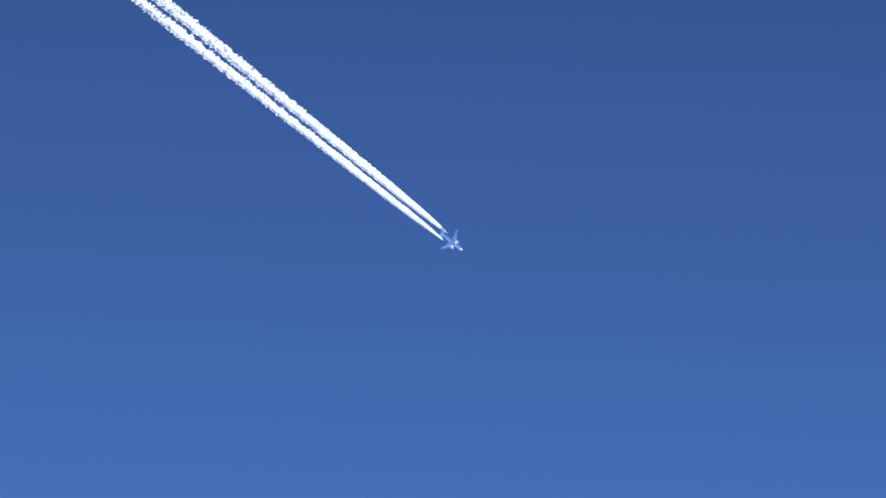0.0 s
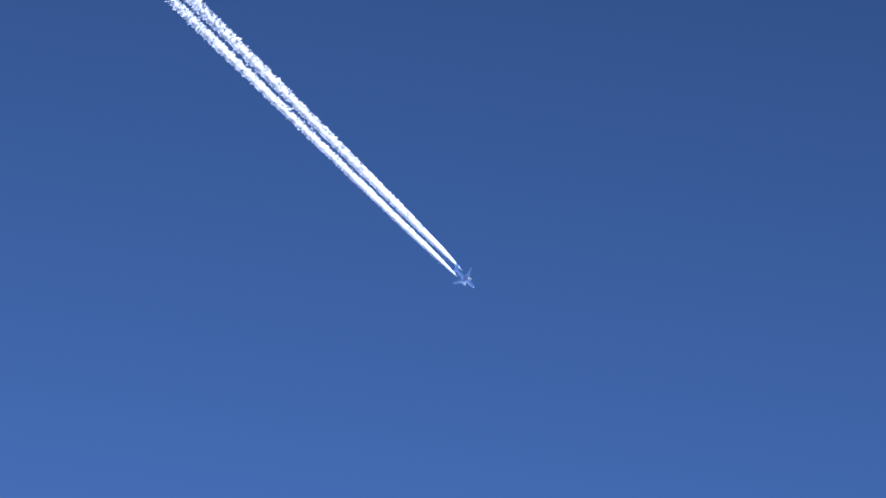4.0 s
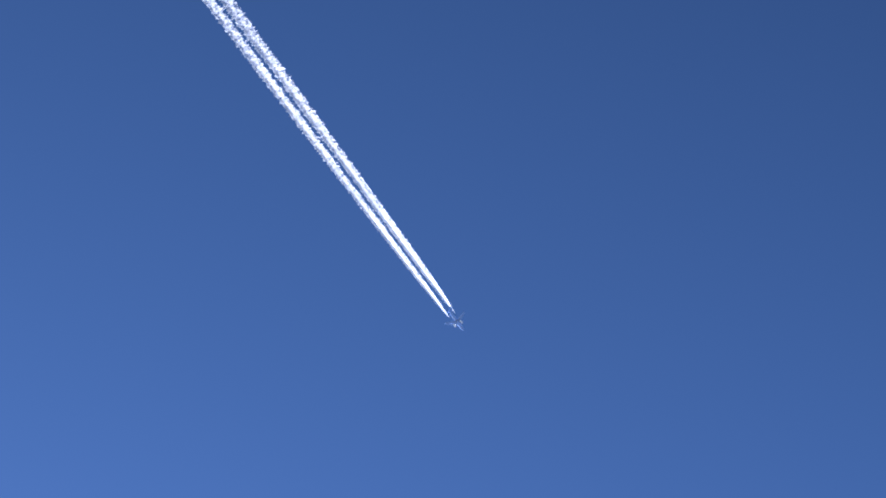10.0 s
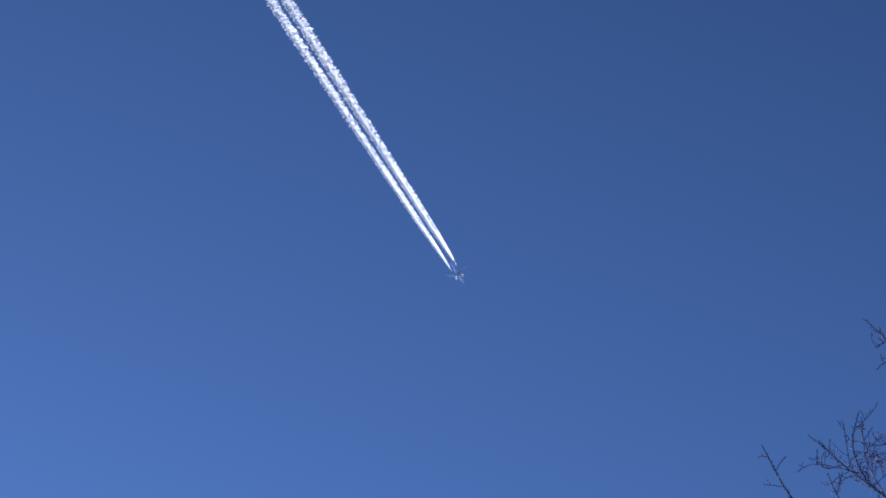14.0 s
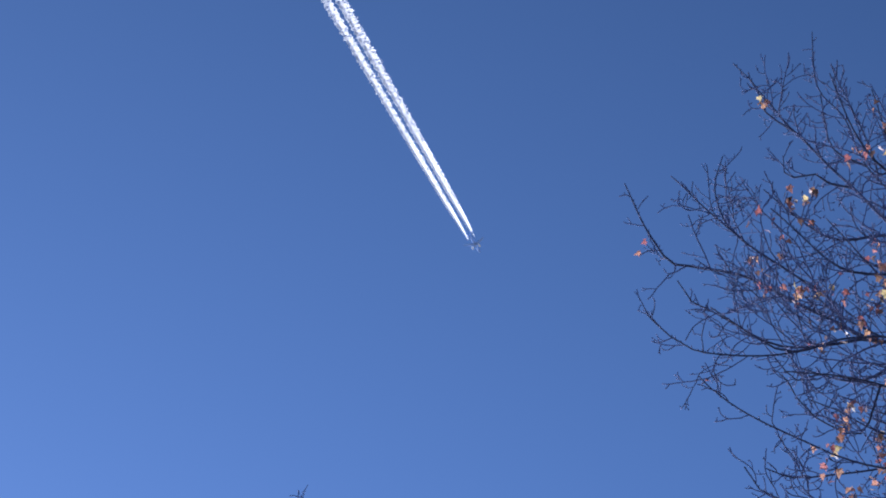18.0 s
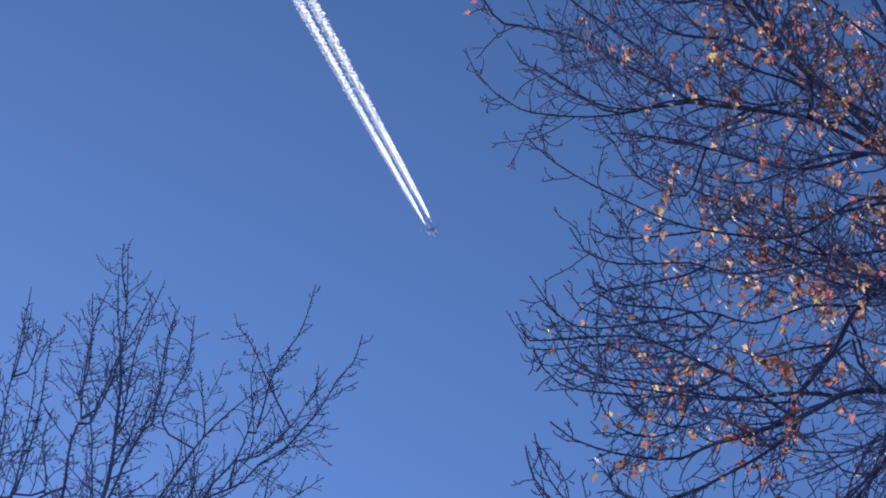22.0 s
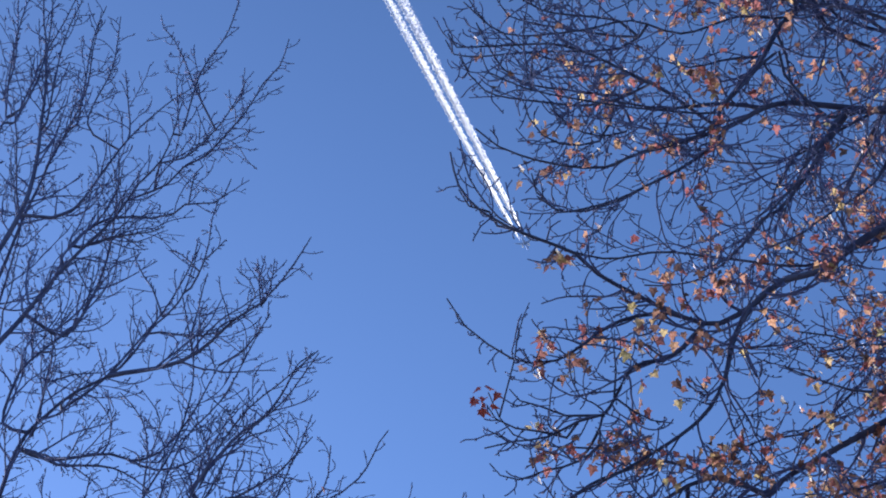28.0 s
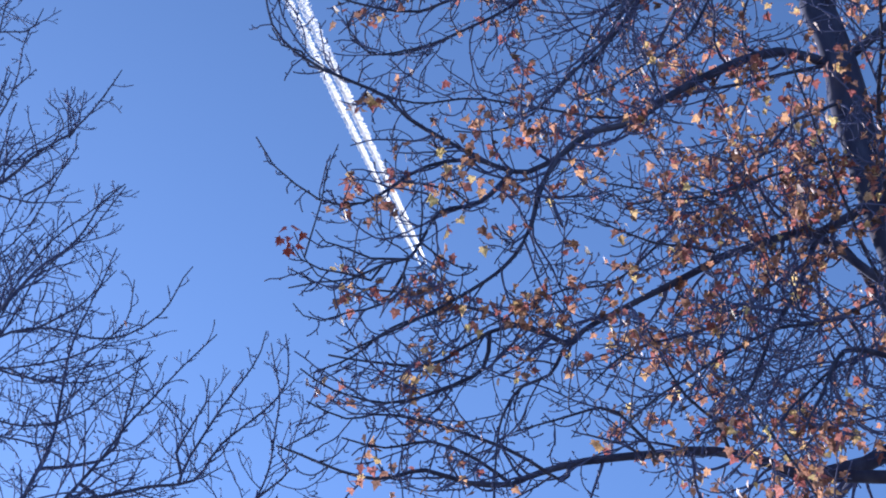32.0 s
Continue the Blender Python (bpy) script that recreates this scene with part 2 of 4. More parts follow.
def limb_part(name, guide, r0, r1, tree, grower, root=(), length=1.0, skip=0.06, sides=9):
    """One limb as a part, joined to the wood before it, with its boughs grown past the root."""
    grower.rng = np.random.default_rng((grower.seed, int(abs(guide[-1][0]) * 1000), int(guide[-1][2] * 1000)))
    whole = joined(list(root) + list(guide), grower.wood) if grower.wood else list(root) + list(guide)
    if grower.wood:
        near = np.linalg.norm(np.vstack(grower.wood) - np.array(whole[0]), axis=1).argmin()
        if r0 < 0.021:
            r0 = min(r0, max(0.011, 1.15 * np.concatenate(grower.girths)[near]))
    path = smooth_path(whole, 0.12)
    bare = len(smooth_path(whole[:len(whole) - len(guide) + 1], 0.12)) if len(whole) > len(guide) else 0
    k = np.arange(len(path))
    seed = grower.rng.uniform(0, 50)
    wob = np.array([[noise.noise((seed, i * 0.22, j * 9.0)) for j in range(3)] for i in k]) * min(0.03, r0 * 1.2)
    path = path + wob * np.clip(k / 6, 0, 1)[:, None]
    radii = r0 + (r1 - r0) * (k / max(k[-1], 1)) ** 0.8
    radii = radii * (1 + 0.10 * np.array([noise.noise((seed + 7, i * 0.9, 0)) for i in k]))
    v, f = [], []
    tube(v, f, path, radii, sides)
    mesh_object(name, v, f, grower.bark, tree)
    grower.wood.append(path), grower.girths.append(radii)
    if length:
        grower.children(path, radii, 5, 0.1, 0.3)
        grower.children(path, radii, 2, grower.habit[2][7] * length, max(skip, grower.bare * bare / len(path)))
    return path


def leaf_shape(rng, size):
    """A lobed maple leaf, cupped along its midrib, with its stalk at the origin."""
    half = [(0.0, 0.0), (0.16, -0.10), (0.42, -0.06), (0.34, 0.14), (0.56, 0.34), (0.30, 0.40), (0.24, 0.52), (0.0, 1.0)]
    cup, fold = rng.uniform(-0.5, 0.5), rng.uniform(0.1, 0.55)
    v = []
    for x, y in half:
        v.append((x, y, fold * abs(x) + cup * y * y * 0.5))
    for x, y in half[1:-1]:
        v.append((-x, y, fold * abs(x) * rng.uniform(0.6, 1.4) + cup * y * y * 0.5))
    v.append((0, 0.42, cup * 0.09))
    v = np.array(v) * size * rng.uniform(0.75, 1.2)
    ring = list(range(8)) + list(range(13, 7, -1))
    f = [(14, ring[i], ring[(i + 1) % 14]) for i in range(14)]
    return v, f


def random_turn(rng):
    """A leaf that hangs from its stalk, turned any way."""
    return np.array(Euler((rng.uniform(-2.9, -0.6), rng.uniform(-0.7, 0.7), rng.uniform(0, 6.28))).to_matrix())


def hang_leaves(tree, grower, count, single, size, near, weight, clumps=()):
    """Leaves in small clumps at twig tips: the nearest as parts, the rest joined."""
    rng = grower.rng
    tips = np.array(grower.tips)
    w = weight(tips)
    picks = rng.choice(len(tips), size=max(2, int(count / 3.9)), p=w / w.sum())
    spots = []
    for i in picks:
        for _ in range(int(rng.choice([1, 2, 3, 5, 7], p=[0.2, 0.14, 0.18, 0.24, 0.24]))):
            spots.append(tips[i] + rng.normal(0, 0.048, 3) - np.array([0, 0, 0.03]))
    for c in clumps:
        away = np.linalg.norm(tips - np.array(c), axis=1)
        tip = tips[away.argmin()] if away.min() < 0.3 else np.array(c)
        spots.extend(tip + rng.normal(0, 0.05, 3) - np.array([0, 0, 0.03]) for _ in range(rng.integers(4, 9)))
    spots = np.array(spots)
    order = np.argsort(np.linalg.norm(spots - np.array(near), axis=1))
    shapes = []
    for k in range(8):
        v, f = leaf_shape(rng, size)
        me = bpy.data.meshes.new("leaf")
        me.from_pydata([tuple(q) for q in v], [], f)
        me.materials.append(LEAF)
        shapes.append(me)
    for i in order[:single]:
        ob = new("leaf", shapes[rng.integers(0, 8)])
        ob.parent = tree
        ob.matrix_basis = Matrix.Translation(spots[i]) @ Matrix(random_turn(rng).tolist()).to_4x4()
    v, f = [], []
    for i in order[single:]:
        lv, lf = leaf_shape(rng, size)
        b = len(v)
        v.extend((lv @ random_turn(rng).T + spots[i]).tolist())
        f.extend(tuple(b + q for q in t) for t in lf)
    if v:
        tagged(mesh_object("foliage", v, f, LEAF, tree, "orange, red and brown maple leaves"), kind="stuff")


def clump(tree, tip):
    """The red clump of leaves at the end of one long bare twig."""
    rng = np.random.default_rng(8)
    v, f = leaf_shape(rng, 0.085)
    me = bpy.data.meshes.new("red_leaf")
    me.from_pydata([tuple(q) for q in v], [], f)
    me.materials.append(plain("red_leaf_skin", (0.33, 0.06, 0.05), 0.6))
    for k in range(10):
        ob = new("red_leaf", me)
        ob.parent = tree
        spot = tip + np.array([rng.uniform(-0.09, 0.09), rng.uniform(-0.06, 0.06), -0.17 * (k % 5) / 4 + 0.03])
        ob.matrix_basis = Matrix.Translation(spot) @ Matrix(random_turn(rng).tolist()).to_4x4()


def maple():
    tree = tagged(new("maple_tree"), "tall maple with dark limbs and scattered orange autumn leaves", "tree")
    g = Grower(11, MAPLE_HABIT, 0.1, (-0.12, -0.08, -0.02), HAZED_BARK)
    g.lift = lambda z: float(np.interp(z, (17, 20, 23, 26), (0.75, 0.85, 1.0, 1.2)))
    g.droop = lambda z: float(np.interp(z, (17, 21, 24, 26.5), (0.7, 0.5, 0.15, 0.0)))
    trunk = [(6.1, 18.5, -0.1), (5.9, 18.4, 4), (5.5, 18.2, 10), (5.0, 18.1, 15.5), (4.54, 18, 19.8), (4.35, 18, 21.25), (4.18, 18, 22.2)]
    path = smooth_path(trunk, 0.16)
    z = path[:, 2]
    radii = 0.125 + 0.18 * np.clip(1 - z / 22.2, 0, 1) + 0.22 * np.exp(-np.clip(z, 0, 99) / 0.5)
    radii = radii * (1 + 0.16 * np.array([noise.noise((3.1, h * 1.3, 0)) + 0.6 * noise.noise((7.7, h * 3.4, 0)) for h in z]))
    path = path + np.array([[0.07 * noise.noise((1.7, h * 0.9, 0)), 0.07 * noise.noise((5.3, h * 0.9, 0)), 0] for h in z])
    v, f = [], []
    tube(v, f, path, radii, 16)
    mesh_object("trunk", v, f, HAZED_BARK, tree, "dark furrowed trunk, tinted blue as by haze")
    g.wood.append(path), g.girths.append(radii)
    limb_part("leader", [(4.18, 18, 22.2), (3.9, 18, 23.8), (3.58, 18, 24.9), (3.2, 17.83, 25.34), (2.86, 17.67, 25.75), (2.42, 17.5, 26.25), (2.0, 17.6, 27.4), (1.9, 17.8, 28.6)],
              0.075, 0.015, tree, g, skip=0.3)
    limb_part("leader", [(4.18, 18, 22.2), (4.1, 18.3, 23.5), (3.9, 18.6, 25.5), (3.6, 18.7, 27.5), (3.2, 18.5, 29.2), (2.9, 18.4, 30.6)], 0.07, 0.012, tree, g, skip=0.3)
    for name, guide in MAPLE_LIMBS.items():
        r0, r1, length = MAPLE_SIZES.get(name, (0.012, 0.0050, 0.7) if name[0] == "Z" else (0.014, 0.0050, 0.65) if name[0] in "KX" else (0.016, 0.0055, 0.95 if name[0] == "J" else 1.1))
        tip = limb_part("limb", guide, r0, r1, tree, g, MAPLE_ROOTS.get(name, []), length, 0.42 if name in ("E", "E3", "S") else 0.06)[-1]
        if name == "Q":
            clump(tree, tip)
    # the limbs on the far and right-hand sides
    rng = np.random.default_rng(5)
    g.outward = np.array([0.25, 0.15, 0.0])
    for i in range(14):
        h = 12.5 + i * 1.14
        a = math.radians(-60 + (i * 67) % 170)
        reach = 4.6 - 0.17 * abs(h - 18)
        b = np.array([np.interp(h, z, path[:, 0]) if h < 22.2 else 3.9, 18.1, h])
        e = np.array([math.cos(a), math.sin(a), 0.0])
        limb_part("limb", [b, b + e * reach * 0.35 + (0, 0, 0.5), b + e * reach * 0.7 + (0, 0, 0.8), b + e * reach + (0, 0, 1.5)], 0.045, 0.006, tree, g)
    # thin limbs that fill the upper crown
    g.outward = np.array([-0.2, -0.1, 0.0])
    for i in range(14):
        h = 22.6 + i * 0.4
        a = math.radians(150 + (i * 47) % 105)
        reach = 2.7 - 0.1 * i
        b = np.array([np.interp(h, (22.2, 24.9, 26.3, 29), (4.18, 3.58, 2.42, 1.9)), 17.8, h])
        e = np.array([math.cos(a), math.sin(a), 0.0])
        limb_part("limb", [b, b + e * reach * 0.3 + (0, 0, 0.25), b + e * reach * 0.65 + (0, 0, 0.15), b + e * reach + (0, 0, 0.8)], 0.02, 0.0055, tree, g)
    # the limbs that reach out over the lawn
    g.outward = np.array([-0.1, -0.2, 0.0])
    for i in range(9):
        h = 13.2 + i * 1.1
        a = math.radians(-150 + (i * 71) % 125)
        reach = 3.5 - 0.14 * abs(i - 4.5)
        b = np.array([np.interp(h, z, path[:, 0]) if h < 22.2 else 4.05, 18.0, h])
        e = np.array([math.cos(a), math.sin(a), 0.0])
        limb_part("limb", [b, b + e * reach * 0.3 + (0, 0, 0.35), b + e * reach * 0.65 + (0, 0, 0.2), b + e * reach + (0, 0, 0.7)], 0.022, 0.0055, tree, g)
    tagged(mesh_object("brushwood", g.tv, g.tf, HAZED_TWIG, tree, "dense dark twigs with small buds, tinted blue as by haze"), kind="stuff")

    def weight(t):
        low = np.where((t[:, 2] > 24.0) & (t[:, 0] > 1.5), 2.1, 1.0) + np.where((t[:, 2] < 19.0) & (t[:, 0] > 2.4), 0.9, 0.0)
        inner = np.clip((t[:, 0] + 0.6) / 4.0, 0.03, 1) ** 1.4
        patch = np.array([noise.noise((q[0] * 0.8, q[1] * 0.8, q[2] * 0.8)) for q in t])
        low = low + np.where((t[:, 0] > 2.9) & (t[:, 2] > 18.6) & (t[:, 2] < 21.3), 0.9, 0.0)
        shy = np.where((t[:, 0] > 3.7) & (t[:, 1] < 17.2), 0.45, 1.0)
        return low * inner * shy * np.clip(0.5 + 1.3 * patch, 0.05, 2) * np.where(t[:, 2] > 27.6, 0.35, 1.0)

    hang_leaves(tree, g, 9800, 290, 0.068, (1.2, 17, 18.5), weight, LEAFY_OUTER + LEAFY_LOWER)


# the maple's limbs: how each one runs, from the wood outwards
MAPLE_LIMBS = {}
MAPLE_LIMBS["A"] = [(4.24, 18, 21.52), (3.97, 17.93, 21.55), (3.74, 17.85, 21.43), (3.19, 17.71, 20.96), (2.69, 17.56, 20.33), (2.39, 17.48, 20.15), (2, 17.34, 19.63), (1.75, 17.26, 19.46), (1.32, 17.12, 19.59), (1.04, 17.04, 19.73), (0.88, 16.97, 19.87), (0.44, 16.82, 19.97), (0.25, 16.75, 20.06), (0.08, 16.67, 20.26), (0.02, 16.6, 20.52)]
MAPLE_LIMBS["A2"] = [(2.23, 17.2, 19.76), (2.01, 17.14, 19.37), (1.83, 17.01, 18.63), (1.66, 16.95, 18.25), (1.24, 16.82, 17.75), (0.61, 16.7, 17.2)]
MAPLE_LIMBS["A3"] = [(1.74, 17.1, 19.3), (1.59, 17.03, 19.01), (1.44, 16.97, 18.82), (1.23, 16.9, 18.67), (1.1, 16.83, 18.34), (1.01, 16.77, 18.11), (0.84, 16.7, 17.98), (0.63, 16.63, 17.79), (0.41, 16.57, 17.69), (0.23, 16.5, 17.56)]
MAPLE_LIMBS["A4"] = [(1.51, 17.1, 19.42), (1.19, 17, 19.24), (0.72, 16.8, 18.66), (0.42, 16.7, 18.57), (0.26, 16.6, 18.6), (0.11, 16.5, 18.67), (-0.01, 16.4, 18.83)]
MAPLE_LIMBS["A5"] = [(1.01, 16.8, 18.14), (0.98, 16.73, 17.94), (0.98, 16.65, 17.73), (0.9, 16.58, 17.57), (0.78, 16.5, 17.45)]
MAPLE_LIMBS["U1"] = [(2.78, 17.6, 22.07), (2.56, 17.5, 21.25), (1.92, 17.2, 20), (1.59, 17.1, 19.7), (1.35, 17, 19.59)]
MAPLE_LIMBS["U2"] = [(3.46, 17.8, 22.28), (3.23, 17.7, 21.57), (3.03, 17.6, 21.2), (2.56, 17.4, 20.57), (2.26, 17.3, 20.3)]
MAPLE_LIMBS["B"] = [(3.99, 18, 19.66), (3.43, 17.87, 19.37), (3.17, 17.81, 19.16), (2.66, 17.68, 18.71), (2.24, 17.55, 18.25), (2.11, 17.49, 18.05), (1.84, 17.42, 18.14), (1.57, 17.36, 18.01), (1.38, 17.29, 17.79), (1.11, 17.23, 17.57), (0.52, 17.1, 17.57)]
MAPLE_LIMBS["B2"] = [(2.13, 17.6, 18.19), (1.99, 17.52, 17.82), (1.79, 17.44, 17.64), (1.67, 17.36, 17.36), (1.6, 17.28, 16.99), (1.56, 17.2, 16.45)]
MAPLE_LIMBS["B3"] = [(1.86, 17.6, 18.31), (1.7, 17.5, 18.28), (1.43, 17.4, 18.31), (0.93, 17.2, 17.89), (0.66, 17.1, 17.53), (0.41, 17, 17.28)]
MAPLE_LIMBS["C"] = [(3.76, 18.2, 17.59), (3.52, 18.12, 17.62), (2.97, 17.97, 17.59), (1.94, 17.66, 17.08), (1.71, 17.58, 16.9), (1.41, 17.51, 16.85), (1.15, 17.43, 16.87), (0.82, 17.35, 16.72), (0.17, 17.2, 16.82)]
MAPLE_LIMBS["Cb"] = [(4.61, 18.6, 18.13), (4.25, 18.47, 17.95), (3.76, 18.2, 17.58)]
MAPLE_LIMBS["R"] = [(3.99, 18, 19.66), (4.23, 18.2, 19.76), (4.4, 18.4, 19.68), (4.62, 18.6, 19.37)]
MAPLE_LIMBS["E"] = [(3.33, 18, 22.56), (2.59, 17.82, 22.47), (2.12, 17.64, 21.98), (1.45, 17.45, 21.5), (1.15, 17.36, 21.22), (0.82, 17.27, 21.15), (0.53, 17.18, 21.15), (0.37, 17.09, 21.14), (0.21, 17, 21.23)]
MAPLE_LIMBS["E2"] = [(2.13, 17.7, 22.07), (1.84, 17.6, 21.59), (1.3, 17.4, 20.95), (0.8, 17.2, 20.56), (0.64, 17.1, 20.63)]
MAPLE_LIMBS["E3"] = [(2.76, 17.8, 22.43), (2.58, 17.74, 22.71), (2.55, 17.67, 22.9), (2.09, 17.55, 22.16), (1.86, 17.48, 21.95), (0.76, 17.23, 21.89), (0.31, 17.1, 21.98)]
MAPLE_LIMBS["E4"] = [(1.87, 17.6, 22.09), (1.54, 17.48, 22.3), (0.87, 17.25, 22.46), (0.08, 17.02, 22.18), (0.01, 16.9, 22.2)]
MAPLE_LIMBS["S"] = [(3.09, 18, 22.6), (2.52, 17.7, 21.25), (2.28, 17.6, 20.9), (2.04, 17.5, 20.44), (1.73, 17.4, 20.1)]
MAPLE_LIMBS["N"] = [(3.18, 18, 21.13), (2.59, 17.8, 20.63), (1.61, 17.6, 20.56), (1.11, 17.5, 20.4), (0.55, 17.3, 20.44), (0.36, 17.2, 20.51), (0.16, 17.1, 20.82), (0.09, 17, 21.11)]
MAPLE_LIMBS["P1"] = [(3.04, 17.9, 25.59), (2.35, 17.73, 25.17), (2.02, 17.64, 25.12), (1.43, 17.47, 25.21), (0.78, 17.3, 25.15)]
MAPLE_LIMBS["P2"] = [(3.41, 18, 25), (3.08, 17.92, 24.99), (2.75, 17.84, 24.86), (2.33, 17.67, 24.28), (2, 17.59, 24.08), (1.59, 17.51, 24.06), (1.24, 17.43, 24.11), (0.93, 17.35, 24.23), (0.31, 17.18, 24.59), (0.09, 17.1, 24.83)]
MAPLE_LIMBS["P3"] = [(3.1, 18, 23.7), (2.94, 17.92, 23.93), (2.67, 17.84, 23.91), (2.32, 17.69, 24.12), (2.02, 17.61, 24.36), (1.75, 17.53, 24.49), (1.48, 17.46, 24.51), (1.17, 17.38, 24.68), (0.95, 17.3, 24.73)]
MAPLE_LIMBS["P4"] = [(2.51, 17.9, 24.17), (1.71, 17.64, 23.69), (1.35, 17.51, 23.68), (0.91, 17.39, 23.53), (0.68, 17.26, 23.41), (0.51, 17.13, 23.39), (0.4, 17, 23.51)]
MAPLE_LIMBS["P5"] = [(2.94, 17.9, 23.9), (2.68, 17.82, 23.49), (2.27, 17.74, 23.41), (1.81, 17.67, 23.12), (1.42, 17.59, 23.17), (1.02, 17.51, 22.95), (0.58, 17.43, 22.8), (0.32, 17.36, 22.85), (0.09, 17.2, 23.18)]
MAPLE_LIMBS["F"] = [(2.89, 17.9, 25.97), (2.56, 17.84, 25.96), (1.61, 17.67, 26.07), (1.43, 17.61, 26.16), (1.2, 17.56, 26.37), (1.02, 17.5, 26.71)]
MAPLE_LIMBS["F2"] = [(1.62, 17.7, 26.11), (1.28, 17.6, 25.96), (0.99, 17.5, 25.7), (0.61, 17.4, 25.49), (0.28, 17.3, 25.4), (0.05, 17.2, 25.35), (-0.13, 17.1, 25.41), (-0.31, 17, 25.59)]
MAPLE_LIMBS["F3"] = [(0.99, 17.5, 25.7), (0.73, 17.4, 25.59), (0.2, 17.2, 25.94)]
MAPLE_LIMBS["J"] = [(2.45, 18, 26.24), (1.7, 17.89, 26.28), (1.42, 17.84, 26.36), (0.64, 17.67, 26.95), (0.07, 17.56, 27.06), (-0.16, 17.51, 27.17), (-0.49, 17.4, 28.14)]
MAPLE_LIMBS["J2"] = [(1.33, 17.8, 26.44), (1.17, 17.77, 26.9), (0.57, 17.7, 27.55), (-0.08, 17.6, 28.54)]
MAPLE_LIMBS["J3"] = [(0.57, 17.7, 27.55), (0.39, 17.67, 27.87), (0.31, 17.63, 28.37), (0.39, 17.6, 28.82)]
MAPLE_LIMBS["J4"] = [(1.47, 17.9, 26.36), (0.79, 17.67, 25.98), (0.24, 17.43, 26.19), (0.06, 17.32, 26.2), (-0.05, 17.2, 26.33)]
MAPLE_LIMBS["K"] = [(2.52, 18, 27.03), (2.26, 17.97, 27.27), (2.09, 17.94, 27.59), (0.84, 17.81, 30.05), (0.68, 17.78, 30.53)]
MAPLE_LIMBS["K2"] = [(2.65, 18.2, 28.4), (2.32, 18.17, 28.52), (1.79, 18.12, 29.11), (1.56, 18.06, 30.05), (1.33, 18.01, 30.6), (1.33, 17.95, 31.49)]
MAPLE_LIMBS["V1"] = [(4.23, 17.8, 18.82), (3.9, 17.57, 18.42), (3.54, 17.33, 18.13), (3.14, 17.1, 17.69), (2.48, 16.63, 16.74), (2.23, 16.4, 16.24)]
MAPLE_LIMBS["V2"] = [(4.19, 17.8, 18.39), (3.82, 17.4, 17.79), (2.9, 16.2, 15.82)]
MAPLE_LIMBS["V3"] = [(3.96, 17.9, 19.51), (3.46, 17.38, 18.07), (3.27, 17.12, 17.41), (3.05, 16.86, 16.87), (2.78, 16.6, 16.49)]
MAPLE_LIMBS["V4"] = [(3.72, 17.9, 19.44), (3.48, 17.68, 18.77), (3.15, 17.46, 18.28), (2.46, 17.02, 17.58), (2.16, 16.8, 17.07)]
MAPLE_LIMBS["V5"] = [(4.16, 17.9, 20.38), (2.94, 17.18, 19.18), (2.6, 16.94, 19.03), (2.3, 16.7, 18.82)]
MAPLE_LIMBS["V6"] = [(4.26, 17.9, 20.98), (3.84, 17.62, 20.43), (3.51, 17.35, 19.78), (3.23, 17.08, 19.03), (3.04, 16.8, 18.43)]
MAPLE_LIMBS["V7"] = [(2.68, 17.6, 17.2), (2.48, 17.42, 17.31), (2.28, 17.25, 17.29), (1.69, 16.9, 16.76)]
MAPLE_LIMBS["V8"] = [(3.22, 17.9, 17.49), (3.08, 17.65, 17.58), (2.87, 17.4, 17.55), (2.56, 16.9, 17.68)]
MAPLE_LIMBS["V9"] = [(3.11, 18, 19.85), (2.49, 17.6, 18.79), (2.11, 17.4, 18.49), (1.74, 17.2, 18.09), (1.41, 17, 17.65)]
MAPLE_LIMBS["W1"] = [(2.04, 17.6, 16.96), (1.66, 17.44, 17.09), (0.92, 17.12, 17.07), (0.62, 16.96, 16.87), (0.37, 16.8, 16.86)]
MAPLE_LIMBS["W2"] = [(1.54, 17.5, 17.84), (1.22, 17.35, 17.49), (0.88, 17.2, 17.24), (0.55, 17.05, 17.19), (0.33, 16.9, 17.24)]
MAPLE_LIMBS["W3"] = [(1.71, 17.6, 16.92), (1.48, 17.45, 16.99), (1.18, 17.3, 17), (0.88, 17.15, 16.8), (0.59, 17, 16.75)]
MAPLE_LIMBS["Z1"] = [(1.33, 17.8, 22.54), (0.9, 17.66, 22.44), (0.64, 17.52, 22.34), (0.42, 17.38, 22.38), (0.23, 17.1, 22.57)]
MAPLE_LIMBS["Z2"] = [(1.15, 17.7, 22.32), (0.8, 17.56, 22.16), (0.29, 17.28, 22), (0.1, 17, 22.05)]
MAPLE_LIMBS["Z3"] = [(1.36, 17.9, 23.23), (0.56, 17.62, 22.83), (0.26, 17.48, 22.63), (0.06, 17.34, 22.48), (0, 17.2, 22.48)]
MAPLE_LIMBS["Z4"] = [(1.13, 17.6, 21.78), (0.83, 17.5, 21.64), (0.7, 17.4, 21.62), (0.6, 17.3, 21.7), (0.57, 17.2, 21.72)]
MAPLE_LIMBS["Z5"] = [(1.4, 17.8, 22.17), (1.14, 17.68, 21.93), (0.92, 17.55, 21.89), (0.81, 17.42, 21.9), (0.77, 17.3, 21.87)]
MAPLE_LIMBS["Z6"] = [(1.26, 17.9, 22.99), (0.91, 17.76, 22.89), (0.6, 17.62, 22.86), (0.43, 17.48, 22.9), (0.3, 17.34, 22.86), (0.13, 17.2, 22.94)]
MAPLE_LIMBS["Z7"] = [(1.2, 18, 23.52), (0.48, 17.55, 23.19), (0.35, 17.4, 23.29)]
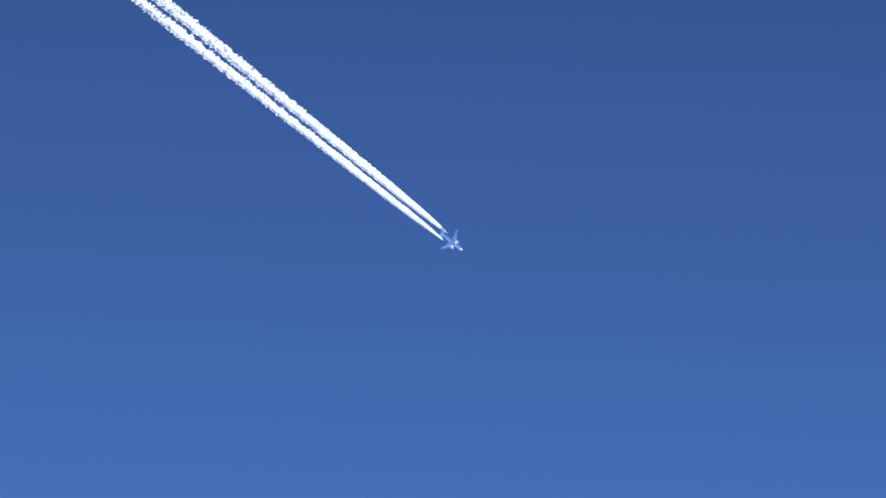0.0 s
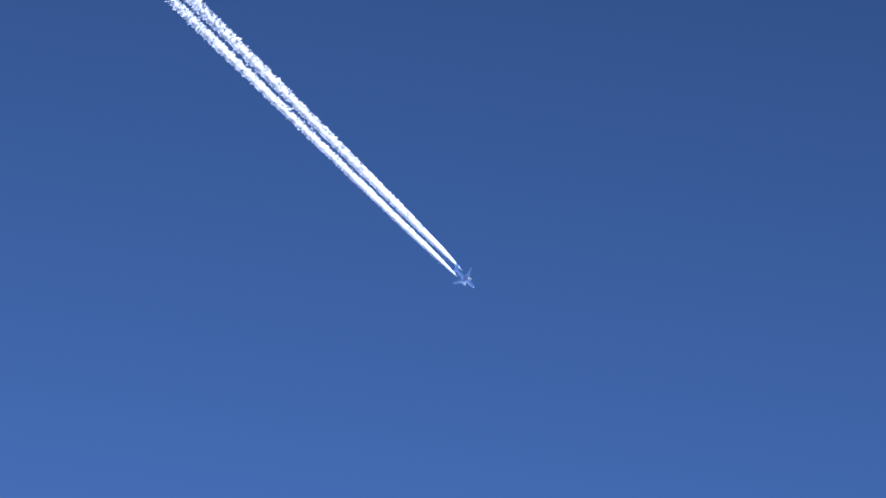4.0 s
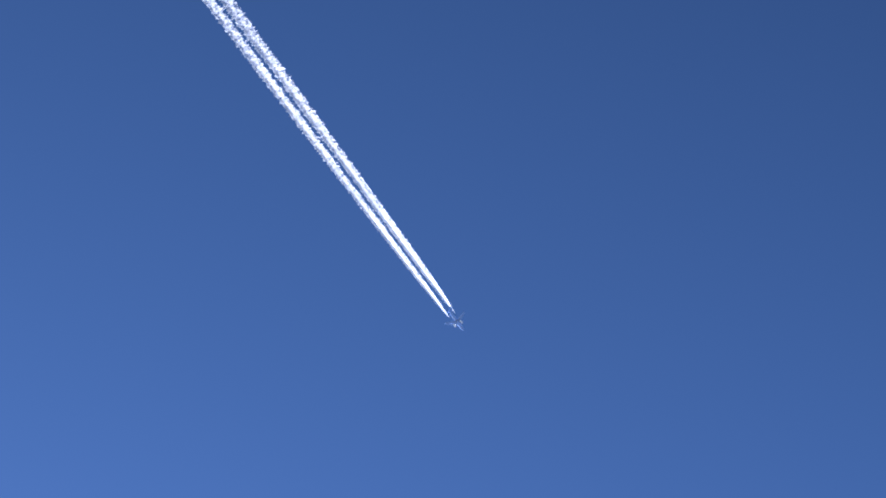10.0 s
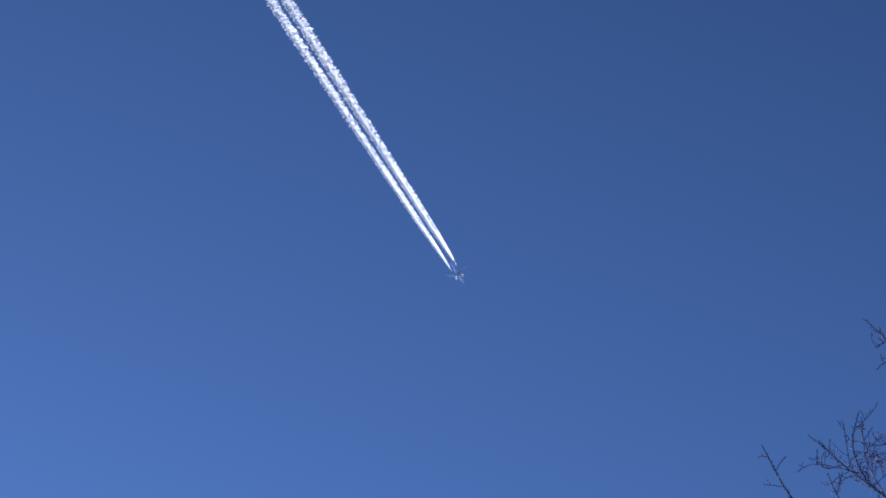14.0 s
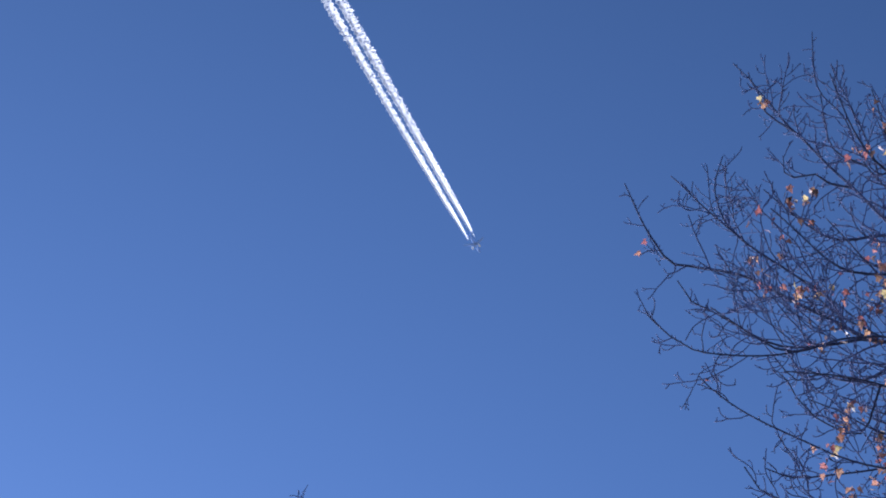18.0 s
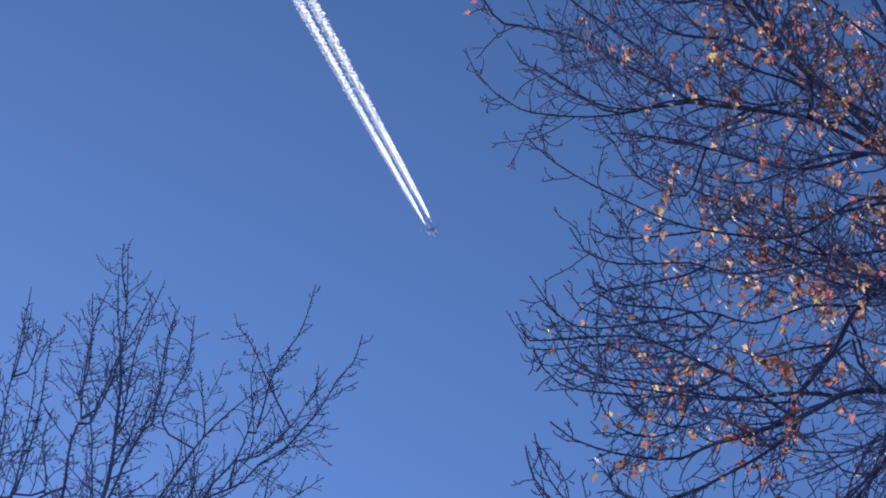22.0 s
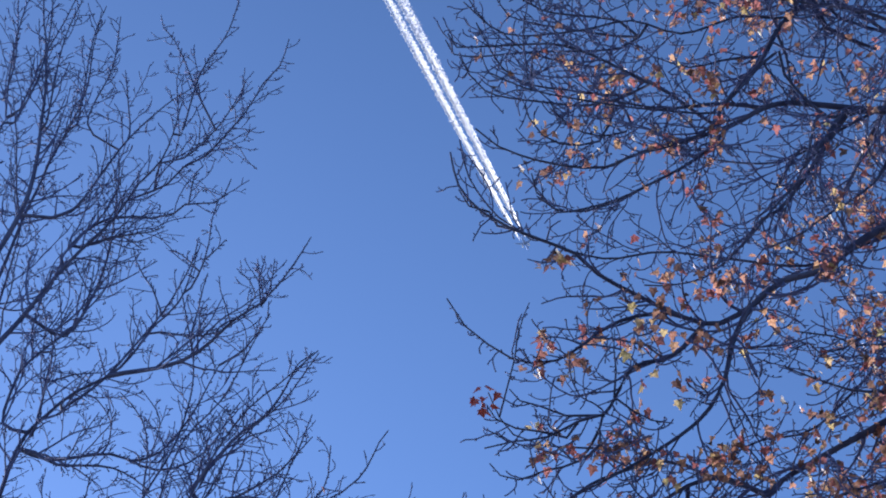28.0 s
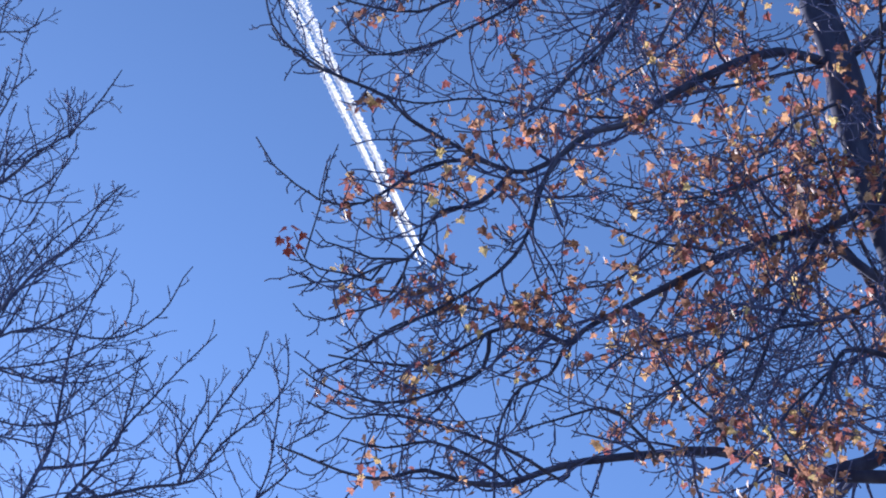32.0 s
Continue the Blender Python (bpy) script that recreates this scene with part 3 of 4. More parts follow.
MAPLE_LIMBS["Z8"] = [(1.31, 17.6, 21.16), (0.97, 17.45, 20.84), (0.76, 17.3, 20.71), (0.64, 17.15, 20.72), (0.6, 17, 20.75)]
MAPLE_LIMBS["Z9"] = [(0.35, 16.9, 20.09), (0.29, 16.8, 20.13), (0.15, 16.7, 20.08), (0.08, 16.6, 20.14)]
MAPLE_LIMBS["Za"] = [(1.63, 17.8, 24.51), (0.92, 17.5, 23.99), (0.7, 17.35, 23.84), (0.57, 17.2, 23.74)]
MAPLE_LIMBS["Zb"] = [(1.32, 17.7, 23.77), (0.91, 17.55, 23.47), (0.68, 17.4, 23.24), (0.59, 17.25, 23.12), (0.57, 17.1, 23.11)]
MAPLE_LIMBS["Zc"] = [(1.37, 17.8, 24.93), (1.01, 17.65, 24.97), (0.87, 17.5, 25.04), (0.8, 17.35, 25.07), (0.73, 17.2, 24.96)]
MAPLE_LIMBS["Zd"] = [(1.5, 17.8, 25.58), (1.12, 17.68, 25.58), (0.88, 17.55, 25.34), (0.71, 17.3, 25.33)]
MAPLE_LIMBS["Ze"] = [(1.34, 17.7, 23.31), (0.89, 17.5, 23.15), (0.71, 17.3, 22.97), (0.53, 17.1, 22.88)]
MAPLE_LIMBS["Q"] = [(1.1, 17.2, 18.21), (0.61, 16.96, 18.03), (0.42, 16.84, 18.01), (0.33, 16.72, 18.05), (0.26, 16.6, 18.16)]
MAPLE_LIMBS["K3"] = [(1.13, 17.85, 29.49), (0.82, 17.77, 29.8), (0.74, 17.74, 30.22), (0.55, 17.7, 30.57)]
MAPLE_LIMBS["K4"] = [(1.52, 17.9, 28.68), (1.34, 17.86, 28.7), (1.22, 17.82, 28.8), (1.02, 17.78, 28.7), (0.94, 17.74, 28.73), (0.94, 17.7, 28.95)]
MAPLE_LIMBS["K5"] = [(1.5, 18, 29.35), (1.38, 17.95, 29.57), (1.34, 17.85, 30.2)]
MAPLE_LIMBS["K6"] = [(1.8, 18.1, 29.2), (1.75, 18.05, 29.6), (1.47, 17.9, 30.79)]
MAPLE_LIMBS["R2"] = [(4.33, 17.6, 18.11), (3.98, 17.2, 17.84), (3.79, 17, 17.49), (3.48, 16.6, 16.6)]
MAPLE_LIMBS["A6"] = [(1.1, 16.8, 18.3), (1.21, 16.83, 18.21), (1.33, 16.87, 18.16), (1.47, 16.9, 18.16)]
MAPLE_LIMBS["A7"] = [(1.09, 16.8, 18.31), (1.11, 16.77, 18.53), (1.1, 16.73, 18.69), (1.11, 16.7, 18.84)]
MAPLE_LIMBS["A8"] = [(0.97, 16.75, 18.82), (1.15, 16.73, 18.77), (1.33, 16.72, 18.7), (1.41, 16.7, 18.57)]
MAPLE_LIMBS["A9"] = [(0.44, 16.6, 18.48), (0.46, 16.57, 18.65), (0.5, 16.53, 18.79), (0.54, 16.5, 18.89)]
MAPLE_LIMBS["X1"] = [(2.89, 18, 24), (2.76, 17.91, 23.71), (2.61, 17.82, 23.43), (2.45, 17.73, 22.94), (2.29, 17.64, 22.6), (2.13, 17.56, 22.23), (1.97, 17.47, 21.84), (1.7, 17.38, 21.52), (1.44, 17.29, 21.3), (1.23, 17.2, 21.1)]
MAPLE_LIMBS["X2"] = [(2.42, 17.8, 22.97), (2.51, 17.75, 22.66), (2.61, 17.7, 22.35)]
MAPLE_LIMBS["X3"] = [(2.88, 18, 24), (3.01, 18.1, 23.69), (3.2, 18.2, 23.67), (3.41, 18.3, 23.67)]
MAPLE_LIMBS["X4"] = [(2.43, 17.8, 22.99), (2.26, 17.7, 22.86), (2.08, 17.6, 22.71), (1.83, 17.5, 22.52), (1.55, 17.4, 22.52)]
MAPLE_LIMBS["X5"] = [(2.27, 17.8, 22.41), (2.01, 17.65, 22.25), (1.65, 17.5, 22.04), (1.35, 17.35, 21.92), (1.13, 17.2, 21.79)]
MAPLE_LIMBS["X6"] = [(2.63, 17.9, 23.14), (2.64, 17.85, 22.77), (2.65, 17.8, 22.44)]
MAPLE_LIMBS["X7"] = [(3.03, 17.9, 22.45), (2.86, 17.8, 22.08), (2.69, 17.7, 21.68), (2.54, 17.6, 21.26), (2.43, 17.5, 20.91)]
MAPLE_LIMBS["X8"] = [(2.66, 17.8, 21.93), (2.48, 17.7, 21.5), (2.38, 17.6, 21.14), (2.33, 17.5, 20.82)]
MAPLE_LIMBS["X9"] = [(2.95, 18, 24.09), (2.62, 17.87, 23.94), (2.39, 17.73, 23.89), (2.15, 17.6, 23.7)]
MAPLE_LIMBS["Xa"] = [(3.57, 17.7, 19.33), (3.46, 17.6, 19.45), (3.37, 17.5, 19.57), (3.33, 17.4, 19.71), (3.3, 17.3, 20.03)]
MAPLE_LIMBS["Xb"] = [(3.61, 17.8, 19.46), (3.57, 17.73, 19.61), (3.49, 17.65, 19.83), (3.42, 17.58, 20.03), (3.41, 17.5, 20.3)]
MAPLE_LIMBS["Xc"] = [(3.81, 18, 19.69), (3.79, 17.97, 19.99), (3.86, 17.93, 20.43), (3.96, 17.9, 20.97)]
MAPLE_LIMBS["Xd"] = [(3.95, 18.1, 19.85), (3.97, 18.1, 20.31), (4.07, 18.1, 20.73), (4.16, 18.1, 21.22)]
MAPLE_LIMBS["Xe"] = [(3.52, 17.6, 19.19), (3.35, 17.48, 19.25), (3.22, 17.35, 19.28), (3.08, 17.23, 19.25), (2.94, 17.1, 19.08)]
MAPLE_LIMBS["Xf"] = [(3.87, 17.9, 19.59), (3.68, 17.83, 19.74), (3.57, 17.77, 20.01), (3.62, 17.7, 20.4)]
MAPLE_LIMBS["Xg"] = [(4.07, 18.1, 19.79), (4.25, 18.2, 20.24), (4.41, 18.3, 20.69)]
MAPLE_LIMBS["Xh"] = [(3.18, 17.6, 19.09), (2.93, 17.42, 18.96), (2.71, 17.25, 18.81), (2.46, 17.08, 18.75), (2.24, 16.9, 18.69)]
MAPLE_LIMBS["Xi"] = [(3.25, 17.5, 19.54), (3.05, 17.42, 19.56), (2.89, 17.33, 19.44), (2.7, 17.25, 19.21), (2.53, 17.17, 19.09), (2.44, 17.08, 19.1), (2.3, 17, 18.93)]
MAPLE_LIMBS["A10"] = [(0.77, 16.8, 17.94), (0.59, 16.73, 17.93), (0.44, 16.65, 17.88), (0.31, 16.58, 17.9), (0.25, 16.5, 17.95)]
MAPLE_LIMBS["A11"] = [(0.85, 16.9, 17.83), (0.63, 16.82, 17.67), (0.45, 16.75, 17.52), (0.33, 16.68, 17.49), (0.26, 16.6, 17.52)]
MAPLE_LIMBS["A12"] = [(0.77, 16.8, 18.14), (0.6, 16.73, 18.16), (0.47, 16.67, 18.15), (0.4, 16.6, 18.19)]
MAPLE_SIZES = {"A": (0.044, 0.007, 0.9), "A2": (0.024, 0.006, 0.9), "B": (0.040, 0.007, 0.9), "C": (0.054, 0.007, 0.9), "Cb": (0.066, 0.056, 0.5), "A3": (0.021, 0.005, 1.0), "A4": (0.017, 0.005, 0.5), "A5": (0.012, 0.004, 0.9), "A6": (0.01, 0.004, 0.4),
               "A7": (0.008, 0.0035, 0.2), "A10": (0.011, 0.004, 0.55), "A11": (0.011, 0.004, 0.55), "A12": (0.01, 0.004, 0.5), "A8": (0.011, 0.005, 0.4), "A9": (0.007, 0.0035, 0.12), "X1": (0.034, 0.006, 0.8), "X3": (0.036, 0.012, 0.7), "X5": (0.02, 0.006, 0.7), "X7": (0.024, 0.007, 0.6),
               "E": (0.036, 0.006, 1.0), "S": (0.03, 0.006, 0.9), "V3": (0.026, 0.006, 0.9), "Q": (0.009, 0.004, 0), "R": (0.045, 0.02, 0.7), "R2": (0.03, 0.007, 0.8), "J": (0.03, 0.006, 0.9), "K": (0.026, 0.0055, 0.7)}
MAPLE_ROOTS = {
    "R2": [(4.7, 18.1, 18.3)],
    "B": [(4.45, 18.05, 19.3)], "R": [(4.5, 18, 20.1)], "E": [(4.05, 18.1, 22.6)], "Cb": [(5.0, 18.3, 16.6)],
    "P5": [(4.0, 18.05, 23.0)], "P3": [(3.95, 18.05, 23.4)], "N": [(4.25, 18, 21.5)], "J": [(3.0, 17.9, 25.6)], "K": [(2.5, 17.8, 26.2)],
    "K2": [(3.4, 18.6, 28.0)], "U1": [(3.0, 17.9, 22.4)], "U2": [(3.3, 17.9, 22.5)],
}
# where leaves still sit in clumps on the thin outer limbs
LEAFY_OUTER = [
    (0.62, 16.67, 18.59), (0.7, 16.69, 18.67), (0.82, 16.73, 18.64), (0.74, 16.7, 18.5), (0.68, 16.69, 18.91), (0.76, 16.71, 19.16), (0.63, 16.68, 19.1),
    (0.8, 16.72, 19.62), (0.73, 16.7, 19.54), (1.28, 16.84, 19.42), (1.24, 16.83, 19.59), (1.37, 16.87, 19.84), (1.43, 16.88, 19.72), (1.61, 16.92, 19.98),
    (1.7, 16.95, 19.77), (1.52, 16.91, 19.23), (1.59, 16.92, 19.1), (1.46, 16.89, 18.94), (1.68, 16.95, 19.09), (1.94, 17.01, 19.53), (2.05, 17.04, 19.56),
    (2.13, 17.05, 19.96), (2.02, 17.04, 19.01), (2.08, 17.05, 18.74), (1.28, 16.85, 18.33), (1.55, 16.92, 18.44),
]
LEAFY_LOWER = [
    (0.75, 16.71, 18.16), (0.67, 16.68, 17.82), (0.93, 16.76, 17.87), (1.02, 16.78, 17.87), (1.7, 16.96, 18), (1.77, 16.98, 18.03), (2.07, 17.05, 18.2),
    (2.27, 17.05, 18.31), (2.41, 17.05, 18.77), (1.18, 16.82, 17.94), (2.18, 17.05, 19.37), (1.63, 16.93, 19.35), (1.81, 16.98, 19.99), (0.71, 16.68, 17.62),
    (0.75, 16.69, 17.72), (1.03, 16.77, 17.74), (1, 16.76, 17.89), (1.3, 16.84, 17.79), (1.36, 16.86, 17.67), (1.33, 16.85, 17.84), (1.54, 16.91, 17.86),
    (1.73, 16.96, 18.03), (1.85, 16.99, 18.08), (1.72, 16.96, 17.79), (1.81, 16.98, 17.77), (1.97, 17.02, 17.8),
]


def bare_tree():
    tree = tagged(new("bare_tree"), "tall bare deciduous tree with fine grey twigs and hardly a leaf", "tree")
    g = Grower(23, BARE_HABIT, 0.3, (0.06, 0, 0.14), HAZED_GREY_BARK)
    g.bare, g.keen = 0.35, 0.02
    trunk = [(-5.6, 22.6, -0.1), (-5.4, 22.5, 5), (-5.0, 22.3, 10), (-4.6, 22.2, 14)]
    path = smooth_path(trunk, 0.35)
    z = path[:, 2]
    radii = 0.15 + 0.12 * np.clip(1 - z / 14, 0, 1) + 0.2 * np.exp(-np.clip(z, 0, 99) / 0.5)
    v, f = [], []
    tube(v, f, path, radii, 14)
    mesh_object("trunk", v, f, HAZED_GREY_BARK, tree, "grey-brown trunk, tinted blue as by haze")
    g.wood.append(path), g.girths.append(radii)
    limb_part("stem", [(-4.6, 22.2, 14), (-4.5, 22.2, 18), (-4.3, 22.1, 21.5), (-4.15, 22, 24), (-4.09, 22, 25.3)], 0.075, 0.025, tree, g, skip=0.5)
    limb_part("stem", [(-4.6, 22.2, 14), (-3.8, 22.1, 16.5), (-3.0, 22, 18.6), (-2.2, 22, 19.9)], 0.07, 0.03, tree, g, skip=0.6)
    for name, guide in BARE_LIMBS.items():
        high = name[0] == "Y"
        r0, r1 = BARE_SIZES.get(name, (0.012, 0.0042) if high or name in BARE_FINE else (0.018, 0.005))
        length = 0.6 if high else 0.62 if name[0] == "N" else 0.4 if name in BARE_FINE else 0.98
        limb_part("limb", guide, r0, r1, tree, g, BARE_ROOTS.get(name, []), length)
    g.outward = np.array([-0.35, 0.1, 0.2])
    for i in range(4):
        h = 14.5 + i * 2.2
        a = math.radians(150 + (i * 43) % 90)
        b = np.array([-4.5 + 0.03 * (h - 14), 22.15, h])
        e = np.array([math.cos(a), math.sin(a), 0.0])
        limb_part("limb", [b, b + e * 1.3 + (0, 0, 1.0), b + e * 2.4 + (0, 0, 2.1), b + e * 3.1 + (0, 0, 3.4)], 0.04, 0.005, tree, g)
    tagged(mesh_object("brushwood", g.tv, g.tf, HAZED_GREY_TWIG, tree, "fine upright grey twigs, tinted blue as by haze"), kind="stuff")
    hang_leaves(tree, g, 7, 300, 0.075, (-3, 21, 24), lambda t: np.ones(len(t)))


# the bare tree's limbs: how each one runs, from the wood outwards
BARE_LIMBS = {}
BARE_LIMBS["M1"] = [(-3.94, 22, 24.14), (-3.33, 21.71, 24.91), (-3.04, 21.57, 25.19), (-2.75, 21.43, 25.62), (-2.55, 21.29, 25.76), (-2.35, 21, 26.24)]
BARE_LIMBS["M2"] = [(-2.89, 21.8, 25.81), (-2.54, 21.72, 25.95), (-2.39, 21.65, 26.1), (-2.18, 21.57, 26.16), (-1.83, 21.42, 26.61), (-1.68, 21.35, 26.92), (-1.53, 21.27, 27.07), (-1.45, 21.2, 27.37)]
BARE_LIMBS["M3"] = [(-2.59, 21.6, 26.1), (-2.38, 21.55, 26.11), (-2.18, 21.5, 26.31), (-2.03, 21.45, 26.52), (-1.89, 21.4, 26.84)]
BARE_LIMBS["M4"] = [(-3.65, 22, 22.9), (-3.43, 21.94, 23.24), (-3.19, 21.88, 23.44), (-2.91, 21.81, 23.58), (-2.72, 21.75, 23.79), (-2.54, 21.69, 24.08), (-2.35, 21.62, 24.29), (-2.16, 21.5, 24.91)]
BARE_LIMBS["M5"] = [(-2.91, 21.8, 23.57), (-2.27, 21.68, 23.64), (-1.84, 21.55, 23.99), (-1.6, 21.49, 24.13), (-1.46, 21.42, 24.28), (-1.19, 21.3, 24.79)]
BARE_LIMBS["M6"] = [(-2.34, 22, 22.68), (-2.16, 21.92, 23.07), (-1.93, 21.84, 23.32), (-1.55, 21.6, 24.05)]
BARE_LIMBS["M7"] = [(-1.9, 21.9, 22.58), (-1.77, 21.82, 22.83), (-1.39, 21.66, 23.13), (-1.09, 21.5, 23.55)]
BARE_LIMBS["M8"] = [(-3.8, 22, 26.29), (-3.81, 22, 28.14), (-3.89, 22, 28.66), (-3.92, 22, 29.36)]
BARE_LIMBS["M9"] = [(-3.77, 22.2, 26.51), (-3.46, 22.2, 27.71), (-3.37, 22.2, 29.02)]
BARE_LIMBS["M11"] = [(-3.42, 22, 25.89), (-2.95, 21.88, 26.74), (-2.55, 21.76, 27.17), (-2.36, 21.7, 27.28)]
BARE_LIMBS["M12"] = [(-4.18, 22, 26.92), (-4.01, 22.08, 27.41), (-3.95, 22.15, 27.91), (-3.61, 22.3, 29.44)]
BARE_LIMBS["M13"] = [(-3.39, 22.2, 24.48), (-3.19, 22.16, 24.86), (-3.08, 22.12, 25.26), (-3.03, 22.08, 25.67), (-3.02, 22.04, 26.47), (-3.05, 22, 26.74)]
BARE_LIMBS["Y1"] = [(-4.04, 22, 27.13), (-3.81, 22, 28.2), (-3.86, 22, 29.82), (-3.82, 22, 29.94)]
BARE_LIMBS["Y2"] = [(-4.16, 22.2, 27.44), (-4.15, 22.2, 28.7), (-4.02, 22.2, 29.47)]
BARE_LIMBS["Y3"] = [(-3.72, 21.9, 27.01), (-3.64, 21.85, 28.1), (-3.45, 21.8, 28.88)]
BARE_LIMBS["Y4"] = [(-3.46, 22.1, 27.23), (-3.4, 22.1, 28.48), (-3.3, 22.1, 28.98)]
BARE_LIMBS["Y5"] = [(-3.32, 21.8, 26.88), (-3.14, 21.8, 27.7), (-3.11, 21.8, 28.44)]
BARE_LIMBS["Y6"] = [(-2.28, 21.4, 26.84), (-2.53, 21.45, 27.64), (-2.65, 21.48, 27.88), (-2.69, 21.5, 28.1)]
BARE_LIMBS["Y7"] = [(-4.23, 22.3, 27.81), (-4.16, 22.33, 28.52), (-4.23, 22.4, 29.58)]
BARE_LIMBS["Y8"] = [(-2.94, 21.9, 26.99), (-3.03, 21.9, 27.77)]
BARE_LIMBS["Y9"] = [(-1.97, 21.5, 26.71), (-1.87, 21.5, 26.95), (-1.86, 21.5, 27.15)]
BARE_LIMBS["Y10"] = [(-2.38, 21.2, 26.02), (-2.24, 21.13, 26.81), (-2, 21.07, 27.33), (-1.88, 21, 27.89)]
BARE_LIMBS["Y11"] = [(-4.89, 22.2, 26.35), (-4.81, 22.2, 29.44)]
BARE_LIMBS["Y12"] = [(-4.73, 22.3, 26.45), (-4.6, 22.3, 27.41), (-4.57, 22.3, 28.75)]
BARE_LIMBS["Y13"] = [(-5.04, 22.4, 26.58), (-5.03, 22.4, 28.46)]
BARE_LIMBS["T1"] = [(-2.6, 22, 21.27), (-2.13, 21.9, 21.21), (-1.8, 21.8, 21.05), (-1.5, 21.7, 21.02), (-1.32, 21.65, 21.09), (-0.81, 21.5, 21.51)]
BARE_LIMBS["T2"] = [(-1.52, 22, 21.29), (-1.42, 21.93, 21.64), (-1.17, 21.8, 22.03)]
BARE_LIMBS["T3"] = [(-0.42, 22, 20.69), (-0.2, 21.94, 21.04), (0.24, 21.82, 21.47), (0.33, 21.76, 21.73), (0.29, 21.7, 22.06)]
BARE_LIMBS["T4"] = [(-1.99, 21.9, 21.77), (-1.66, 21.82, 21.78), (-1.34, 21.75, 21.85), (-1.03, 21.68, 22.11), (-0.98, 21.6, 22.53)]
BARE_LIMBS["L7"] = [(-1.56, 22, 20.31), (-1.18, 21.9, 20.78), (-0.93, 21.8, 21.18), (-0.27, 21.6, 21.93)]
BARE_LIMBS["L8"] = [(-2.53, 22, 21.56), (-2.28, 21.94, 21.92), (-1.97, 21.88, 22.15), (-1.64, 21.81, 22.15), (-1.3, 21.75, 22.01), (-1.02, 21.69, 21.99), (-0.75, 21.62, 22.17), (-0.58, 21.56, 22.54), (-0.5, 21.5, 22.61)]
BARE_LIMBS["L10"] = [(-2.16, 22, 22.39), (-1.83, 22.05, 23.05), (-1.56, 22.1, 23.38), (-1.3, 22.15, 24.07), (-1.17, 22.2, 24.26)]
BARE_LIMBS["L12"] = [(0.01, 22.2, 20.54), (0.18, 22.27, 21.09), (0.26, 22.33, 21.9), (0.18, 22.4, 22.61)]
BARE_LIMBS["N1"] = [(-2.61, 22, 22.12), (-2.28, 21.97, 23.07), (-2.2, 21.93, 23.79), (-2.35, 21.9, 24.75)]
BARE_LIMBS["N2"] = [(-2.22, 21.9, 22.03), (-1.9, 21.78, 22.75), (-1.67, 21.65, 23.03), (-1.43, 21.52, 23.17), (-1.1, 21.4, 23.46)]
BARE_LIMBS["N4"] = [(-3.33, 22.1, 23.47), (-2.85, 22.05, 23.98), (-2.31, 21.95, 25.02), (-2.23, 21.9, 25.41)]
BARE_LIMBS["N5"] = [(-3.39, 22.2, 22.96), (-2.89, 22.2, 23.03), (-2.47, 22.2, 22.83), (-2.1, 22.2, 23.03), (-1.79, 22.2, 23.64)]
BARE_LIMBS["N6"] = [(-0.46, 22, 20.95), (0.02, 22, 21.97), (0.13, 22, 22.36)]
BARE_LIMBS["N7"] = [(-1.83, 22, 20.3), (-1.57, 22, 21.15), (-1.52, 22, 21.91), (-1.33, 22, 22.69), (-1.15, 22, 23.03)]
BARE_LIMBS["D1"] = [(-2.5, 21.9, 24.21), (-2.25, 21.83, 24.09), (-2, 21.77, 24.07), (-1.69, 21.7, 24.26)]
BARE_LIMBS["D2"] = [(-1.83, 21.9, 22.19), (-1.42, 21.75, 22.36), (-1.27, 21.68, 22.5), (-1.14, 21.6, 22.88)]
BARE_LIMBS["D3"] = [(-2.22, 21.9, 21.79), (-1.98, 21.85, 21.72), (-1.69, 21.8, 21.53), (-1.51, 21.75, 21.56), (-1.24, 21.7, 21.68)]
BARE_LIMBS["D4"] = [(-2.59, 22, 21.1), (-2.12, 21.93, 21.05), (-1.7, 21.87, 20.91), (-1.37, 21.8, 20.64)]
BARE_LIMBS["D5"] = [(-2.17, 22, 21.88), (-1.83, 21.92, 21.69), (-1.5, 21.85, 21.58), (-1.18, 21.78, 21.58), (-0.86, 21.7, 21.75)]
BARE_LIMBS["D6"] = [(-2.69, 22.1, 22.84), (-2.45, 22.05, 22.9), (-2.19, 22, 23.3), (-1.98, 21.9, 23.79)]
BARE_LIMBS["D7"] = [(-1.34, 22, 20.83), (-1.07, 21.95, 20.98), (-0.91, 21.8, 21.78)]
BARE_LIMBS["D8"] = [(-0.57, 22, 20.98), (-0.35, 21.87, 21.43), (-0.34, 21.8, 21.62)]
BARE_LIMBS["D9"] = [(0.35, 21.9, 20.75), (0.25, 21.83, 20.87), (0.66, 21.7, 21.07)]
BARE_LIMBS["D10"] = [(-3.42, 21.75, 25.01), (-3.23, 21.7, 25.29), (-3.01, 21.65, 25.42), (-2.78, 21.6, 25.38), (-2.62, 21.55, 25.3), (-2.42, 21.5, 25.31), (-2.32, 21.45, 25.37), (-2.06, 21.4, 25.34), (-1.98, 21.35, 25.39), (-1.92, 21.3, 25.55)]
BARE_LIMBS["D11"] = [(-2.3, 21.5, 25.42), (-2.28, 21.47, 25.63), (-2.26, 21.43, 25.75), (-2.18, 21.4, 25.84)]
BARE_LIMBS["D12"] = [(-3.28, 21.8, 25.2), (-3.01, 21.73, 25.24), (-2.77, 21.65, 25.21), (-2.61, 21.58, 25.16), (-2.5, 21.5, 25.14)]
